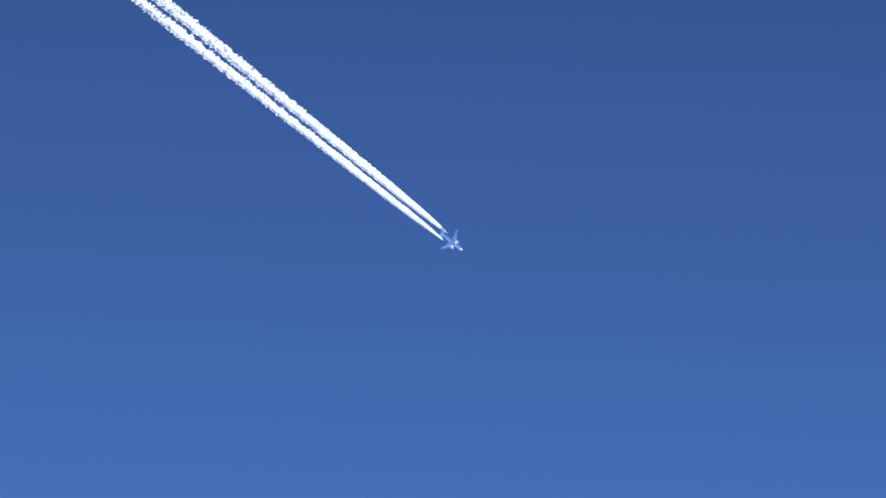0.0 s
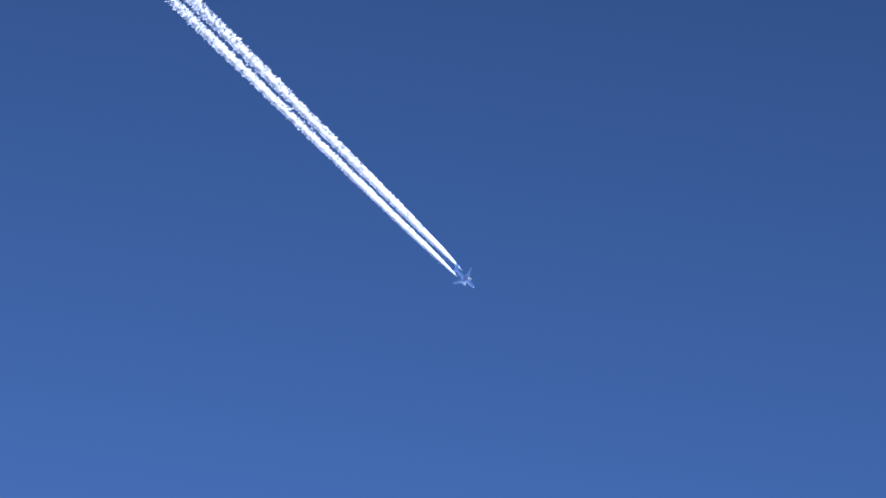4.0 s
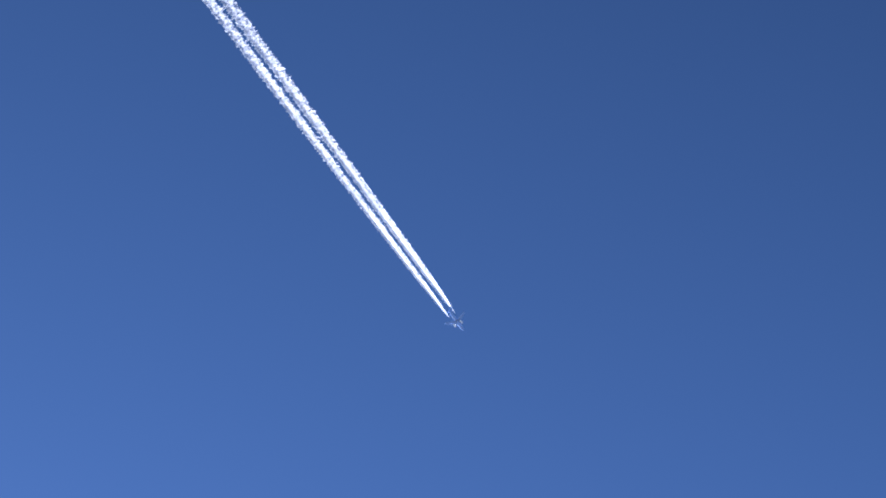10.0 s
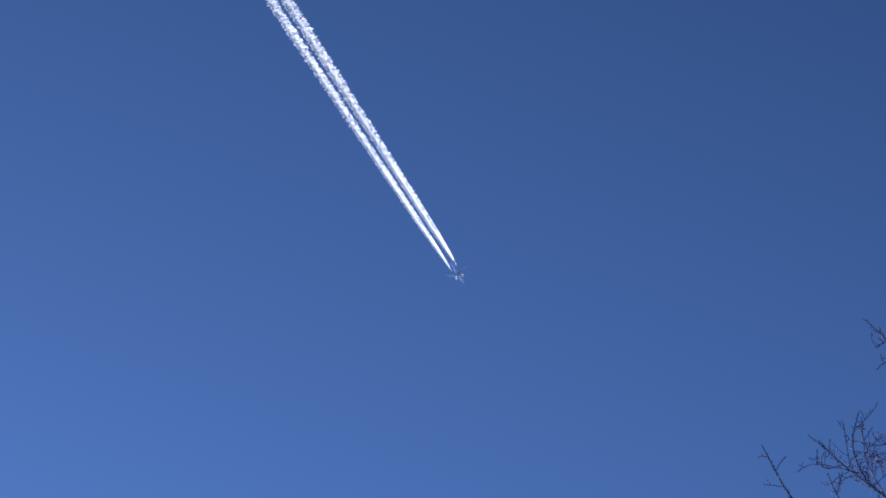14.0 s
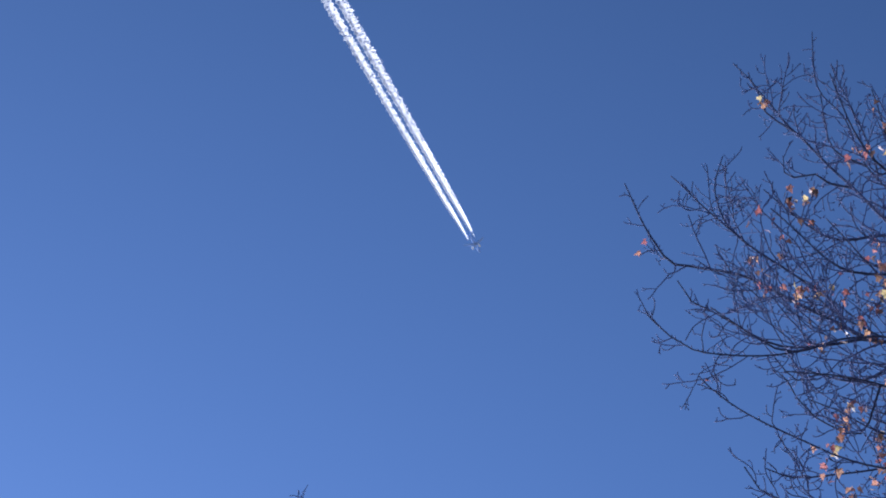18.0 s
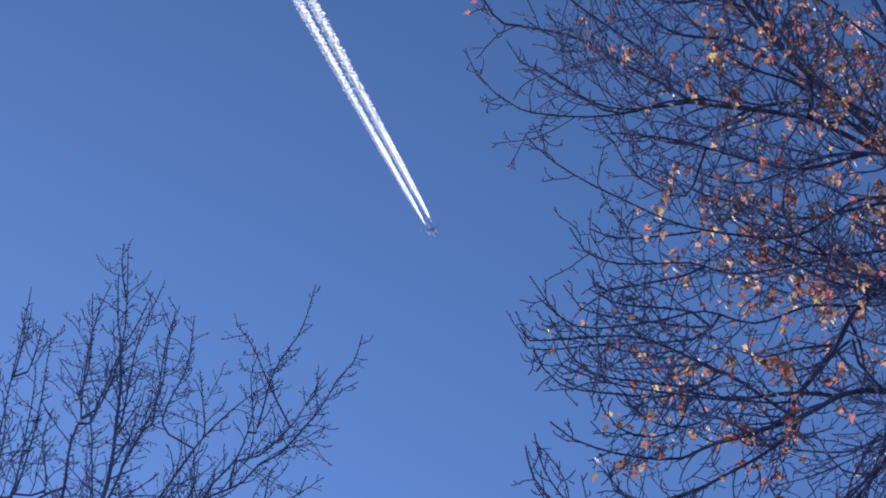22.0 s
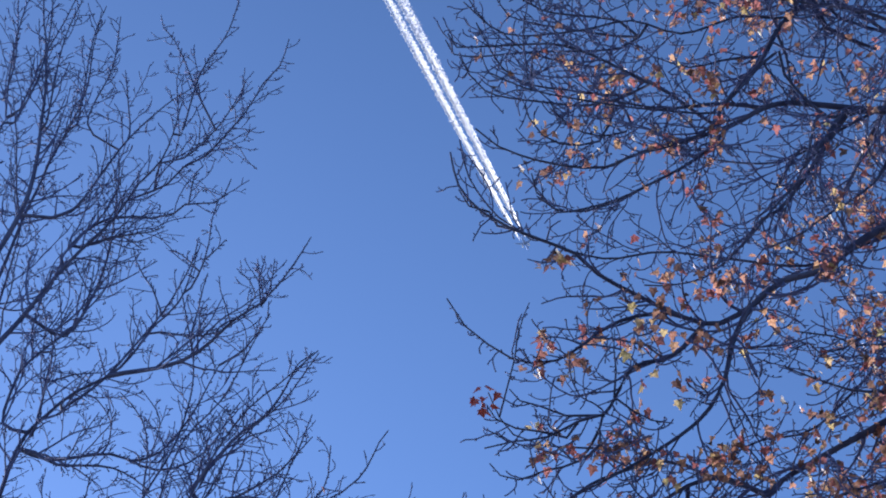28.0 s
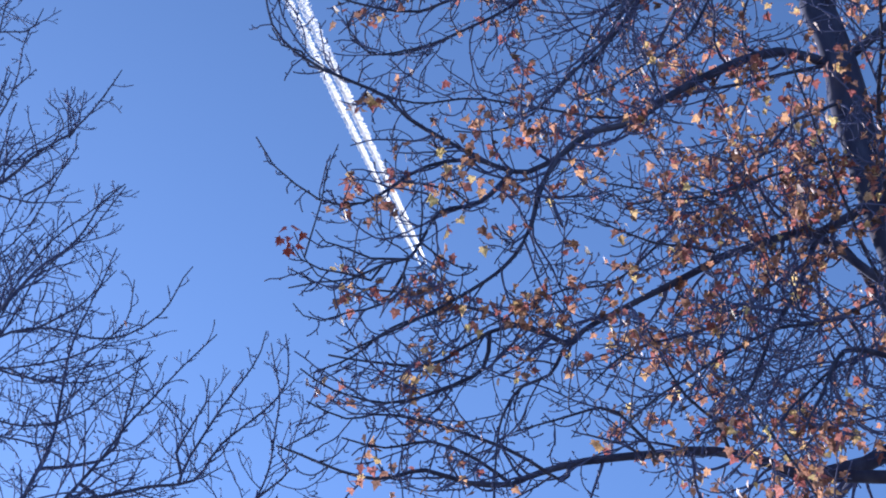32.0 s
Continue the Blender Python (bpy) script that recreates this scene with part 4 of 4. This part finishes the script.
BARE_LIMBS["D13"] = [(-2.23, 21.55, 24.4), (-2.13, 21.51, 24.67), (-2.09, 21.48, 24.89), (-2.07, 21.44, 25.18), (-2.02, 21.4, 25.39)]
BARE_LIMBS["D14"] = [(-2.13, 21.5, 24.69), (-2.02, 21.48, 24.82), (-1.94, 21.45, 24.91)]
BARE_LIMBS["D15"] = [(-2.16, 21.5, 24.55), (-2.24, 21.5, 24.67), (-2.33, 21.5, 24.78), (-2.43, 21.5, 24.83)]
BARE_LIMBS["D16"] = [(-2.47, 21.65, 24.15), (-2.57, 21.64, 24.48), (-2.66, 21.62, 24.63), (-2.74, 21.61, 24.82), (-2.78, 21.6, 24.98)]
BARE_LIMBS["D17"] = [(-2.23, 21.8, 24.05), (-2.18, 21.77, 24.34), (-2.14, 21.73, 24.59), (-2.1, 21.7, 24.74)]
BARE_LIMBS["D18"] = [(-1.61, 21.5, 24.12), (-1.63, 21.5, 24.33), (-1.64, 21.5, 24.55), (-1.66, 21.5, 24.71)]
BARE_LIMBS["D19"] = [(-1.57, 21.5, 24.19), (-1.52, 21.5, 24.48), (-1.51, 21.5, 24.71)]
BARE_LIMBS["D20"] = [(-1.76, 21.8, 23.88), (-1.65, 21.73, 24.01), (-1.56, 21.67, 24.14), (-1.55, 21.6, 24.28)]
BARE_LIMBS["G1"] = [(-3.82, 22.1, 23.3), (-3.76, 22.07, 23.75), (-3.65, 22.03, 23.99), (-3.28, 21.97, 24.36), (-3.19, 21.93, 24.59), (-3.15, 21.9, 25.07)]
BARE_LIMBS["G2"] = [(-3.54, 22, 23.06), (-3.47, 22.1, 23.85), (-3.47, 22.2, 24.51)]
BARE_LIMBS["G3"] = [(-3.47, 22.1, 23.8), (-3.24, 22, 23.79), (-2.98, 21.9, 23.71)]
BARE_LIMBS["G4"] = [(-3.5, 22, 22.86), (-3.3, 21.96, 22.68), (-2.81, 21.88, 22.55), (-2.49, 21.8, 22.2)]
BARE_LIMBS["G5"] = [(-2.57, 22.1, 22.46), (-2.55, 22.03, 22.89), (-2.62, 21.97, 23.23), (-2.81, 21.9, 23.47)]
BARE_LIMBS["G6"] = [(-2.13, 21.9, 22.25), (-2.02, 21.93, 22.59), (-2.05, 21.97, 22.95), (-2.15, 22, 23.26)]
BARE_LIMBS["G7"] = [(-3.64, 22.2, 24.26), (-3.67, 22.2, 24.69), (-3.55, 22.2, 25.39)]
BARE_LIMBS["G8"] = [(-4.03, 22.3, 24.95), (-3.9, 22.3, 26.11)]
BARE_LIMBS["Y14"] = [(-5.33, 22.2, 27.85), (-5.47, 22.2, 28.28), (-5.58, 22.2, 28.71)]
BARE_LIMBS["Y15"] = [(-4.86, 22.2, 28.07), (-4.82, 22.2, 28.66), (-4.88, 22.2, 29.06)]
BARE_LIMBS["Y16"] = [(-4.73, 22.2, 28.14), (-4.66, 22.2, 28.65), (-4.64, 22.2, 28.95)]
BARE_LIMBS["Y17"] = [(-5.22, 22.3, 27.96), (-5.12, 22.3, 28.37), (-5.11, 22.3, 28.71)]
BARE_LIMBS["D21"] = [(-3.25, 22, 21.3), (-3.12, 21.97, 21.77), (-3.04, 21.93, 22.18), (-3, 21.9, 22.49)]
BARE_LIMBS["D22"] = [(-3.02, 22, 21.36), (-3, 21.95, 21.82), (-2.89, 21.9, 22.12)]
BARE_LIMBS["Y18"] = [(-4.75, 22.3, 26.3), (-4.69, 22.27, 27.05), (-4.65, 22.23, 27.83), (-4.66, 22.2, 28.29)]
BARE_LIMBS["Y19"] = [(-4.43, 22.3, 26.53), (-4.5, 22.25, 27.19), (-4.43, 22.2, 27.6)]
BARE_LIMBS["Y20"] = [(-4.96, 22.4, 26.73), (-4.91, 22.4, 27.54), (-4.99, 22.4, 28.12)]
BARE_LIMBS["Y21"] = [(-3.83, 22, 29.01), (-3.9, 22, 29.49), (-3.91, 22, 29.85)]
BARE_SIZES = {"T3": (0.026, 0.005), "M1": (0.034, 0.005), "M4": (0.034, 0.005), "M8": (0.03, 0.005), "L8": (0.028, 0.005), "L10": (0.024, 0.005), "N7": (0.024, 0.005), "M5": (0.024, 0.005)}
BARE_FINE = ("D11", "D13", "D14", "D15", "D16", "D17", "D18", "D19", "D20", "D22")
BARE_ROOTS = {
    "T3": [(-1.75, 22.1, 20.45), (-1.17, 22.05, 20.53), (-0.81, 22, 20.62)], "L12": [(-0.45, 22, 19.9)],
    "M1": [(-4.25, 22.05, 23.3)], "M4": [(-4.3, 22.1, 20.6), (-3.9, 22.05, 21.8)], "M6": [(-3.2, 22, 19.0), (-2.6, 22, 21.2)], "M7": [(-2.29, 22, 21.97), (-2.07, 22, 22.24)], "L8": [(-3.54, 22.05, 20.26), (-2.95, 22.05, 21.06)],
    "M8": [(-4.09, 22, 25.2)], "M9": [(-4.05, 22.1, 25.0)], "M12": [(-4.2, 22, 25.0)],
}


# ---- the jet and its trails ----
FLIGHT = Vector((0.37175, 0.92833, 0.0)).normalized()
NEAREST = Vector((-0.27963, 0.11198, 0.95356)).normalized() * 3640 + Vector(EYE)
SPEED = 91.91
JET_TURN = math.degrees(math.atan2(-FLIGHT.x, FLIGHT.y))
ASIDE = Vector((FLIGHT.y, -FLIGHT.x, 0))


def jet_at(t):
    return NEAREST + FLIGHT * (436.8 + SPEED * t)


def lathe(profile, sides):
    bm = bmesh.new()
    rings = []
    for y, rad, dz in profile:
        rings.append([bm.verts.new((rad * math.cos(a), y, rad * math.sin(a) + dz)) for a in [i * 2 * math.pi / sides for i in range(sides)]])
    for a, b in zip(rings, rings[1:]):
        for i in range(sides):
            j = (i + 1) % sides
            bm.faces.new((a[i], a[j], b[j], b[i]))
    bm.faces.new(rings[0]), bm.faces.new(rings[-1])
    bmesh.ops.recalc_face_normals(bm, faces=bm.faces)
    return bm


def wing_mesh(root, tip, root_chord, tip_chord, thick):
    """A swept wing of rounded section from root to tip (leading edges)."""
    bm = bmesh.new()
    prof = [(0, 0), (0.06, 0.5), (0.3, 0.9), (0.65, 0.55), (1, 0), (0.65, -0.35), (0.3, -0.5), (0.06, -0.35)]
    rings = []
    for s in (0, 0.34, 0.7, 0.97, 1.0):
        p = Vector(root).lerp(Vector(tip), s)
        c = root_chord + (tip_chord - root_chord) * min(1, s * 1.15) ** 0.8
        if s == 1.0:
            c *= 0.6
        th = thick * c * (0.3 if s == 1.0 else 1)
        upright = abs(tip[2] - root[2]) > abs(tip[0] - root[0])
        rings.append([bm.verts.new(p + (Vector((h * th, -q * c, 0)) if upright else Vector((0, -q * c, h * th)))) for q, h in prof])
    for a, b in zip(rings, rings[1:]):
        for i in range(8):
            j = (i + 1) % 8
            bm.faces.new((a[i], a[j], b[j], b[i]))
    bm.faces.new(rings[0]), bm.faces.new(rings[-1])
    bmesh.ops.recalc_face_normals(bm, faces=bm.faces)
    return bm


def sun_glint(jet, place, size, dip):
    """A shallow glowing disc, facing forwards and down, added in place of a sun glint."""
    ob = part("sun_glint", lathe([(0.0, size * 1.25, 0), (-0.05, size * 1.3, 0), (-0.3, size, 0), (-0.4, size * 0.4, 0)], 14), HAZED_PAINT, jet, "added stand-in for a sun glint, in a round housing")
    part("glint_disc", lathe([(0.05, 0.02, 0), (0.04, 0.6 * size, 0), (0.005, size * 1.12, 0)], 14), GLINT, ob, "white disc glowing as a sun glint")
    ob.location, ob.rotation_euler.x = place, radians(-dip)


def airliner():
    """A twin-engined jet, nose along +y, 29 m long."""
    jet = tagged(new("airliner"), "pale twin-engined jet airliner, tinted blue as by haze, flying high in the sky", "aeroplane")
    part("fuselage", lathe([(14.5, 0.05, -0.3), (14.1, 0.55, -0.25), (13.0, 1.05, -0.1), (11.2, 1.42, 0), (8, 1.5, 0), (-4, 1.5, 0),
                            (-8, 1.3, 0.2), (-11.5, 0.8, 0.6), (-14, 0.35, 0.95), (-14.5, 0.1, 1.0)], 24), HAZED_PAINT, jet)
    part("cockpit_window", lathe([(12.75, 1.12, 0.32), (12.3, 1.22, 0.42), (12.0, 1.1, 0.5)], 16), DARK, jet, "dark cockpit glazing")
    for s in (-1, 1):
        part("wing", wing_mesh((s * 1.1, 4.2, -0.7), (s * 13.0, -2.6, 0.2), 5.6, 1.6, 0.12), HAZED_PAINT, jet)
        part("tailplane", wing_mesh((s * 0.4, -10.2, 1.0), (s * 5.0, -13.0, 1.4), 3.2, 1.3, 0.10), HAZED_PAINT, jet)
        bm = lathe([(5.4, 0.80, -1.7), (5.6, 0.92, -1.7), (5.1, 1.02, -1.7), (3.6, 0.98, -1.7), (2.2, 0.72, -1.7), (1.4, 0.4, -1.7)], 20)
        me = bpy.data.meshes.new("engine")
        bm.to_mesh(me), bm.free()
        me.materials.append(WHITE)
        me.polygons.foreach_set("use_smooth", [True] * len(me.polygons))
        e = new("engine", me)
        e.parent = jet
        e.location.x = s * 4.2
        part("intake_ring", lathe([(5.66, 0.78, -1.7), (5.8, 0.88, -1.7), (5.62, 0.99, -1.7), (5.3, 1.04, -1.7)], 20), METAL, e, "polished metal intake ring")
        sun_glint(jet, (s * 2.6, 3.75, -0.95), 0.36, 25)
    part("fin", wing_mesh((0, -9.6, 1.2), (0, -13.6, 5.6), 4.2, 1.9, 0.10), HAZED_PAINT, jet)
    sun_glint(jet, (0, 13.35, -0.98), 0.5, 21)
    return jet


def lump(rng, v, f, centre, rad, long=1.0):
    """One small uneven ball of vapour."""
    b = len(v)
    off = rng.uniform(0, 90, 3)
    for q in BALL[0]:
        d = 1 + 0.55 * noise.noise(Vector(q) * 1.5 + Vector(off))
        v.append((centre[0] + q[0] * rad * d, centre[1] + q[1] * rad * d * long, centre[2] + q[2] * rad * d))
    f.extend(tuple(b + k for k in p) for p in BALL[1])


def ball():
    bm = bmesh.new()
    bmesh.ops.create_icosphere(bm, subdivisions=2, radius=1)
    got = [tuple(q.co) for q in bm.verts], [tuple(q.index for q in p.verts) for p in bm.faces]
    bm.free()
    return got


BALL = ball()


def vapour_mesh(name, v, f, mat):
    me = bpy.data.meshes.new(name)
    me.from_pydata(v, [], f)
    me.materials.append(mat)
    me.polygons.foreach_set("use_smooth", [True] * len(me.polygons))
    return me


def puff_mesh(rng, name, count, half, wide, size):
    """A small curl of ice cloud: uneven balls heaped along its length, with ragged crumbs round them."""
    v, f = [], []
    for i in range(count):
        y = rng.uniform(-half, half)
        slim = math.sqrt(max(0.1, 1 - (y / half) ** 2))
        a, r = rng.uniform(0, 6.28), wide * math.sqrt(rng.random()) * slim
        lump(rng, v, f, (r * math.cos(a), y, r * math.sin(a)), size * rng.uniform(0.3, 1.0) ** 1.3 * (0.6 + 0.4 * slim), rng.uniform(0.9, 1.5))
    return vapour_mesh(name, v, f, VAPOUR)


BIRTHS = 298
FIRST_BIRTH = -4.9
YOUNG = 0.6


def spread(side, age):
    """How far a trail's middle has moved away from the jet's own line; the wind takes the one on the port side further."""
    return 4.0 + (4.9 if side > 0 else 6.3) * (1 - math.exp(-max(age, 0) / 4.0))


def girth(age):
    """A trail's half width: a point at the engine, filling out, then slowly widening."""
    young = 1 - math.exp(-max(0.0, age - 0.07) / 0.27)
    return young * (2.45 + 0.82 * min(max(0.0, age), 5.0) ** 0.8)


def core_mesh(name, seed, side, loose, first, last, mat):
    """The middle of a trail between two ages, open on top: close and smooth behind the engine, lumpier and thinner far back."""
    off = Vector(np.random.default_rng(seed).uniform(0, 50, 3))
    v, f, n, age, step = [], [], 13, first, 0.0065
    while age < last:
        rad = girth(age) * (0.97 - 0.06 * min(age, 2.5)) * (0.25 + 0.75 * loose)
        rough = min(0.62, 0.03 + 0.2 * age)
        mid = Vector((side * spread(side, age), -SPEED * age, -1.3))
        for k in range(n):
            a = math.pi * (0.94 + 1.12 * k / (n - 1))
            d = Vector((math.cos(a), 0, 0.5 * math.sin(a)))
            p = mid + d * rad
            # tufts lean outwards and back, like the barbs of a feather
            barb = Vector((p.x * 0.22, (p.y - 0.8 * abs(p.x - mid.x)) * 0.75, p.z * 0.3))
            w = 0.9 * noise.noise(barb + off) + 0.45 * noise.noise(p * 1.0 + off)
            v.append((p + d * rad * rough * w)[:])
        age += step
    for i in range(len(v) // n - 1):
        worn = min(0.34, 0.09 * max(0.0, first + i * step - 1.5))
        for k in range(n - 1):
            p = Vector(v[i * n + k])
            q = Vector((p.x * 0.7, p.y * 1.7, p.z))
            if noise.noise(q * 0.42 - off) + 0.45 * noise.noise(q * 1.1 - off) < 0.95 - worn * 2.3:
                f.append((i * n + k, i * n + k + 1, (i + 1) * n + k + 1, (i + 1) * n + k))
    return vapour_mesh(name, v, f, mat)


def trail(side, seed, loose):
    """One trail: tufts leave the engine one by one, stay in the air, widen and turn as they age."""
    rng = np.random.default_rng(seed)
    thing = tagged(new("contrail"), "bright white contrail, thin behind the engine and tufted further back", "contrail", "contrails", "stuff")
    cores = [new("core", core_mesh("core", seed, side, loose, 0.07, 1.7, DENSE_VAPOUR)), new("thin_core", core_mesh("thin_core", seed, side, loose, 1.6935, 3.9, THIN_VAPOUR)),
             new("faint_core", core_mesh("faint_core", seed, side, loose, 3.8935, 8.5, FAINT_VAPOUR))]
    for core in cores:
        core.parent = thing
    kinds = [(name, [puff_mesh(rng, name, count, half, 0.7, size) for _ in range(6)], wild, turning) for name, count, half, size, wild, turning in
             (("streak", 13, 3.2, 0.8, 0.45, 0.25), ("strand", 13, 3.0, 0.75, 0.7, -0.3), ("puff", 12, 1.9, 0.95, 0.8, 1.0), ("wisp", 12, 2.4, 0.75, 0.9, -0.8),
              ("tuft", 12, 2.2, 0.75, 0.95, 1.4), ("plume", 12, 2.3, 0.75, 0.9, 1.1), ("flock", 12, 2.0, 0.7, 1.0, -1.3), ("clot", 10, 1.6, 0.95, 0.85, 0.6))]
    made = []
    step = (32.3 - FIRST_BIRTH) / BIRTHS
    for place, (name, shapes, wild, turning) in enumerate(kinds):
        for i in range(BIRTHS):
            ob = new(name, shapes[rng.integers(0, 6)])
            ob.parent = thing
            birth = round((FIRST_BIRTH + (i + place * 0.618 % 1 + rng.uniform(-0.12, 0.12)) * step) * FPS) / FPS
            a, r = rng.uniform(0, 6.28), math.sqrt(rng.random())
            aside = -side * abs(1.5 * r * math.cos(a)) if name in ("wisp", "flock") else r * math.cos(a)
            drift = (ASIDE * aside + Vector((0, 0, 0.25 + 0.6 * r * abs(math.sin(a)))) + FLIGHT * rng.uniform(-0.5, 0.5)) * min(loose, 1.2) * wild
            made.append((ob, birth, drift, Vector((rng.normal(0, 0.5), rng.normal(0, 0.5), turning * rng.uniform(0.5, 1.35))) * loose))
    v, f = [], []
    for k in range(300):
        me = kinds[2 + k % 6][1][k % 6]
        p = jet_at(FIRST_BIRTH - 0.024 * k) - FLIGHT * 20 + ASIDE * side * spread(side, 6) + Vector(rng.normal(0, 2.0 * loose, 3))
        b = len(v)
        m = Matrix.Translation(p) @ pose(0, 0, 0, 0, 0, JET_TURN + rng.uniform(-60, 60))
        v.extend((m @ q.co)[:] for q in me.vertices)
        f.extend(tuple(b + q for q in poly.vertices) for poly in me.polygons)
    tagged(mesh_object("old_vapour", v, f, VAPOUR, thing, "older, wider vapour"), kind="stuff")
    return side, made, cores


def puff_pose(side, birth, drift, turn, t):
    """Carried along inside the jet until its birth, then left behind in the air."""
    if t <= birth + 0.001:
        return Matrix.Translation(jet_at(t)) @ pose(0, 0, 0, 0, 0, JET_TURN)
    age = t - birth + YOUNG
    p = jet_at(birth - YOUNG) + ASIDE * side * spread(side, age) - Vector((0, 0, 1.3)) + drift * max(0.0, girth(age) * 1.08 - 1.6)
    a = 62 * min(1.0, age / 5) ** 0.45
    return Matrix.Translation(p) @ pose(0, 0, 0, turn[0] * a * 0.5, turn[1] * a, JET_TURN + turn[2] * a)


LIFE = (-25, -12.7, -6.3, -3.1, -1.5, -0.7, -0.3, -0.1, 0, 0.0334, 0.1, 0.2, 0.4, 0.8, 1.6, 3.0, 5.2)


def motions():
    walk(JET, [(t, Matrix.Translation(jet_at(t)) @ pose(0, 0, 0, 1.5, 0, JET_TURN)) for t in (0, 8, 16, 24, 32)])
    for side, made, cores in TRAILS:
        for core in cores:
            walk(core, [(t, Matrix.Translation(jet_at(t)) @ pose(0, 0, 0, 0, 0, JET_TURN)) for t in (0, 8, 16, 24, 32)])
        for ob, birth, drift, turn in made:
            times = {0.0, 32.0}
            for t in [birth + k for k in LIFE]:
                if 0.02 < t < 31.98:
                    times.add(round(t * FPS) / FPS)
            walk(ob, [(t, puff_pose(side, birth, drift, turn, t)) for t in sorted(times)])


# ---- ground ----
def ground():
    bm = bmesh.new()
    n, size = 60, 20000
    ring = [[bm.verts.new((r * math.cos(a), r * math.sin(a), -0.4 * noise.noise((r * math.cos(a) / 30, r * math.sin(a) / 30, 0)) if 25 < r < 900 else 0.0))
             for a in [i * 2 * math.pi / n for i in range(n)]] for r in (3, 8, 16, 30, 60, 120, 300, 900, 2400, 6000, size)]
    bm.faces.new(ring[0])
    for a, b in zip(ring, ring[1:]):
        for i in range(n):
            j = (i + 1) % n
            bm.faces.new((a[i], b[i], b[j], a[j]))
    bmesh.ops.recalc_face_normals(bm, faces=bm.faces)
    tagged(part("ground", bm, GRASS, None, "dry pale autumn grass"), category="ground", kind="structure")


ground()
JET = airliner()
TRAILS = [trail(-1, 3, 1.2), trail(1, 4, 1.45)]
bare_tree()
maple()
motions()
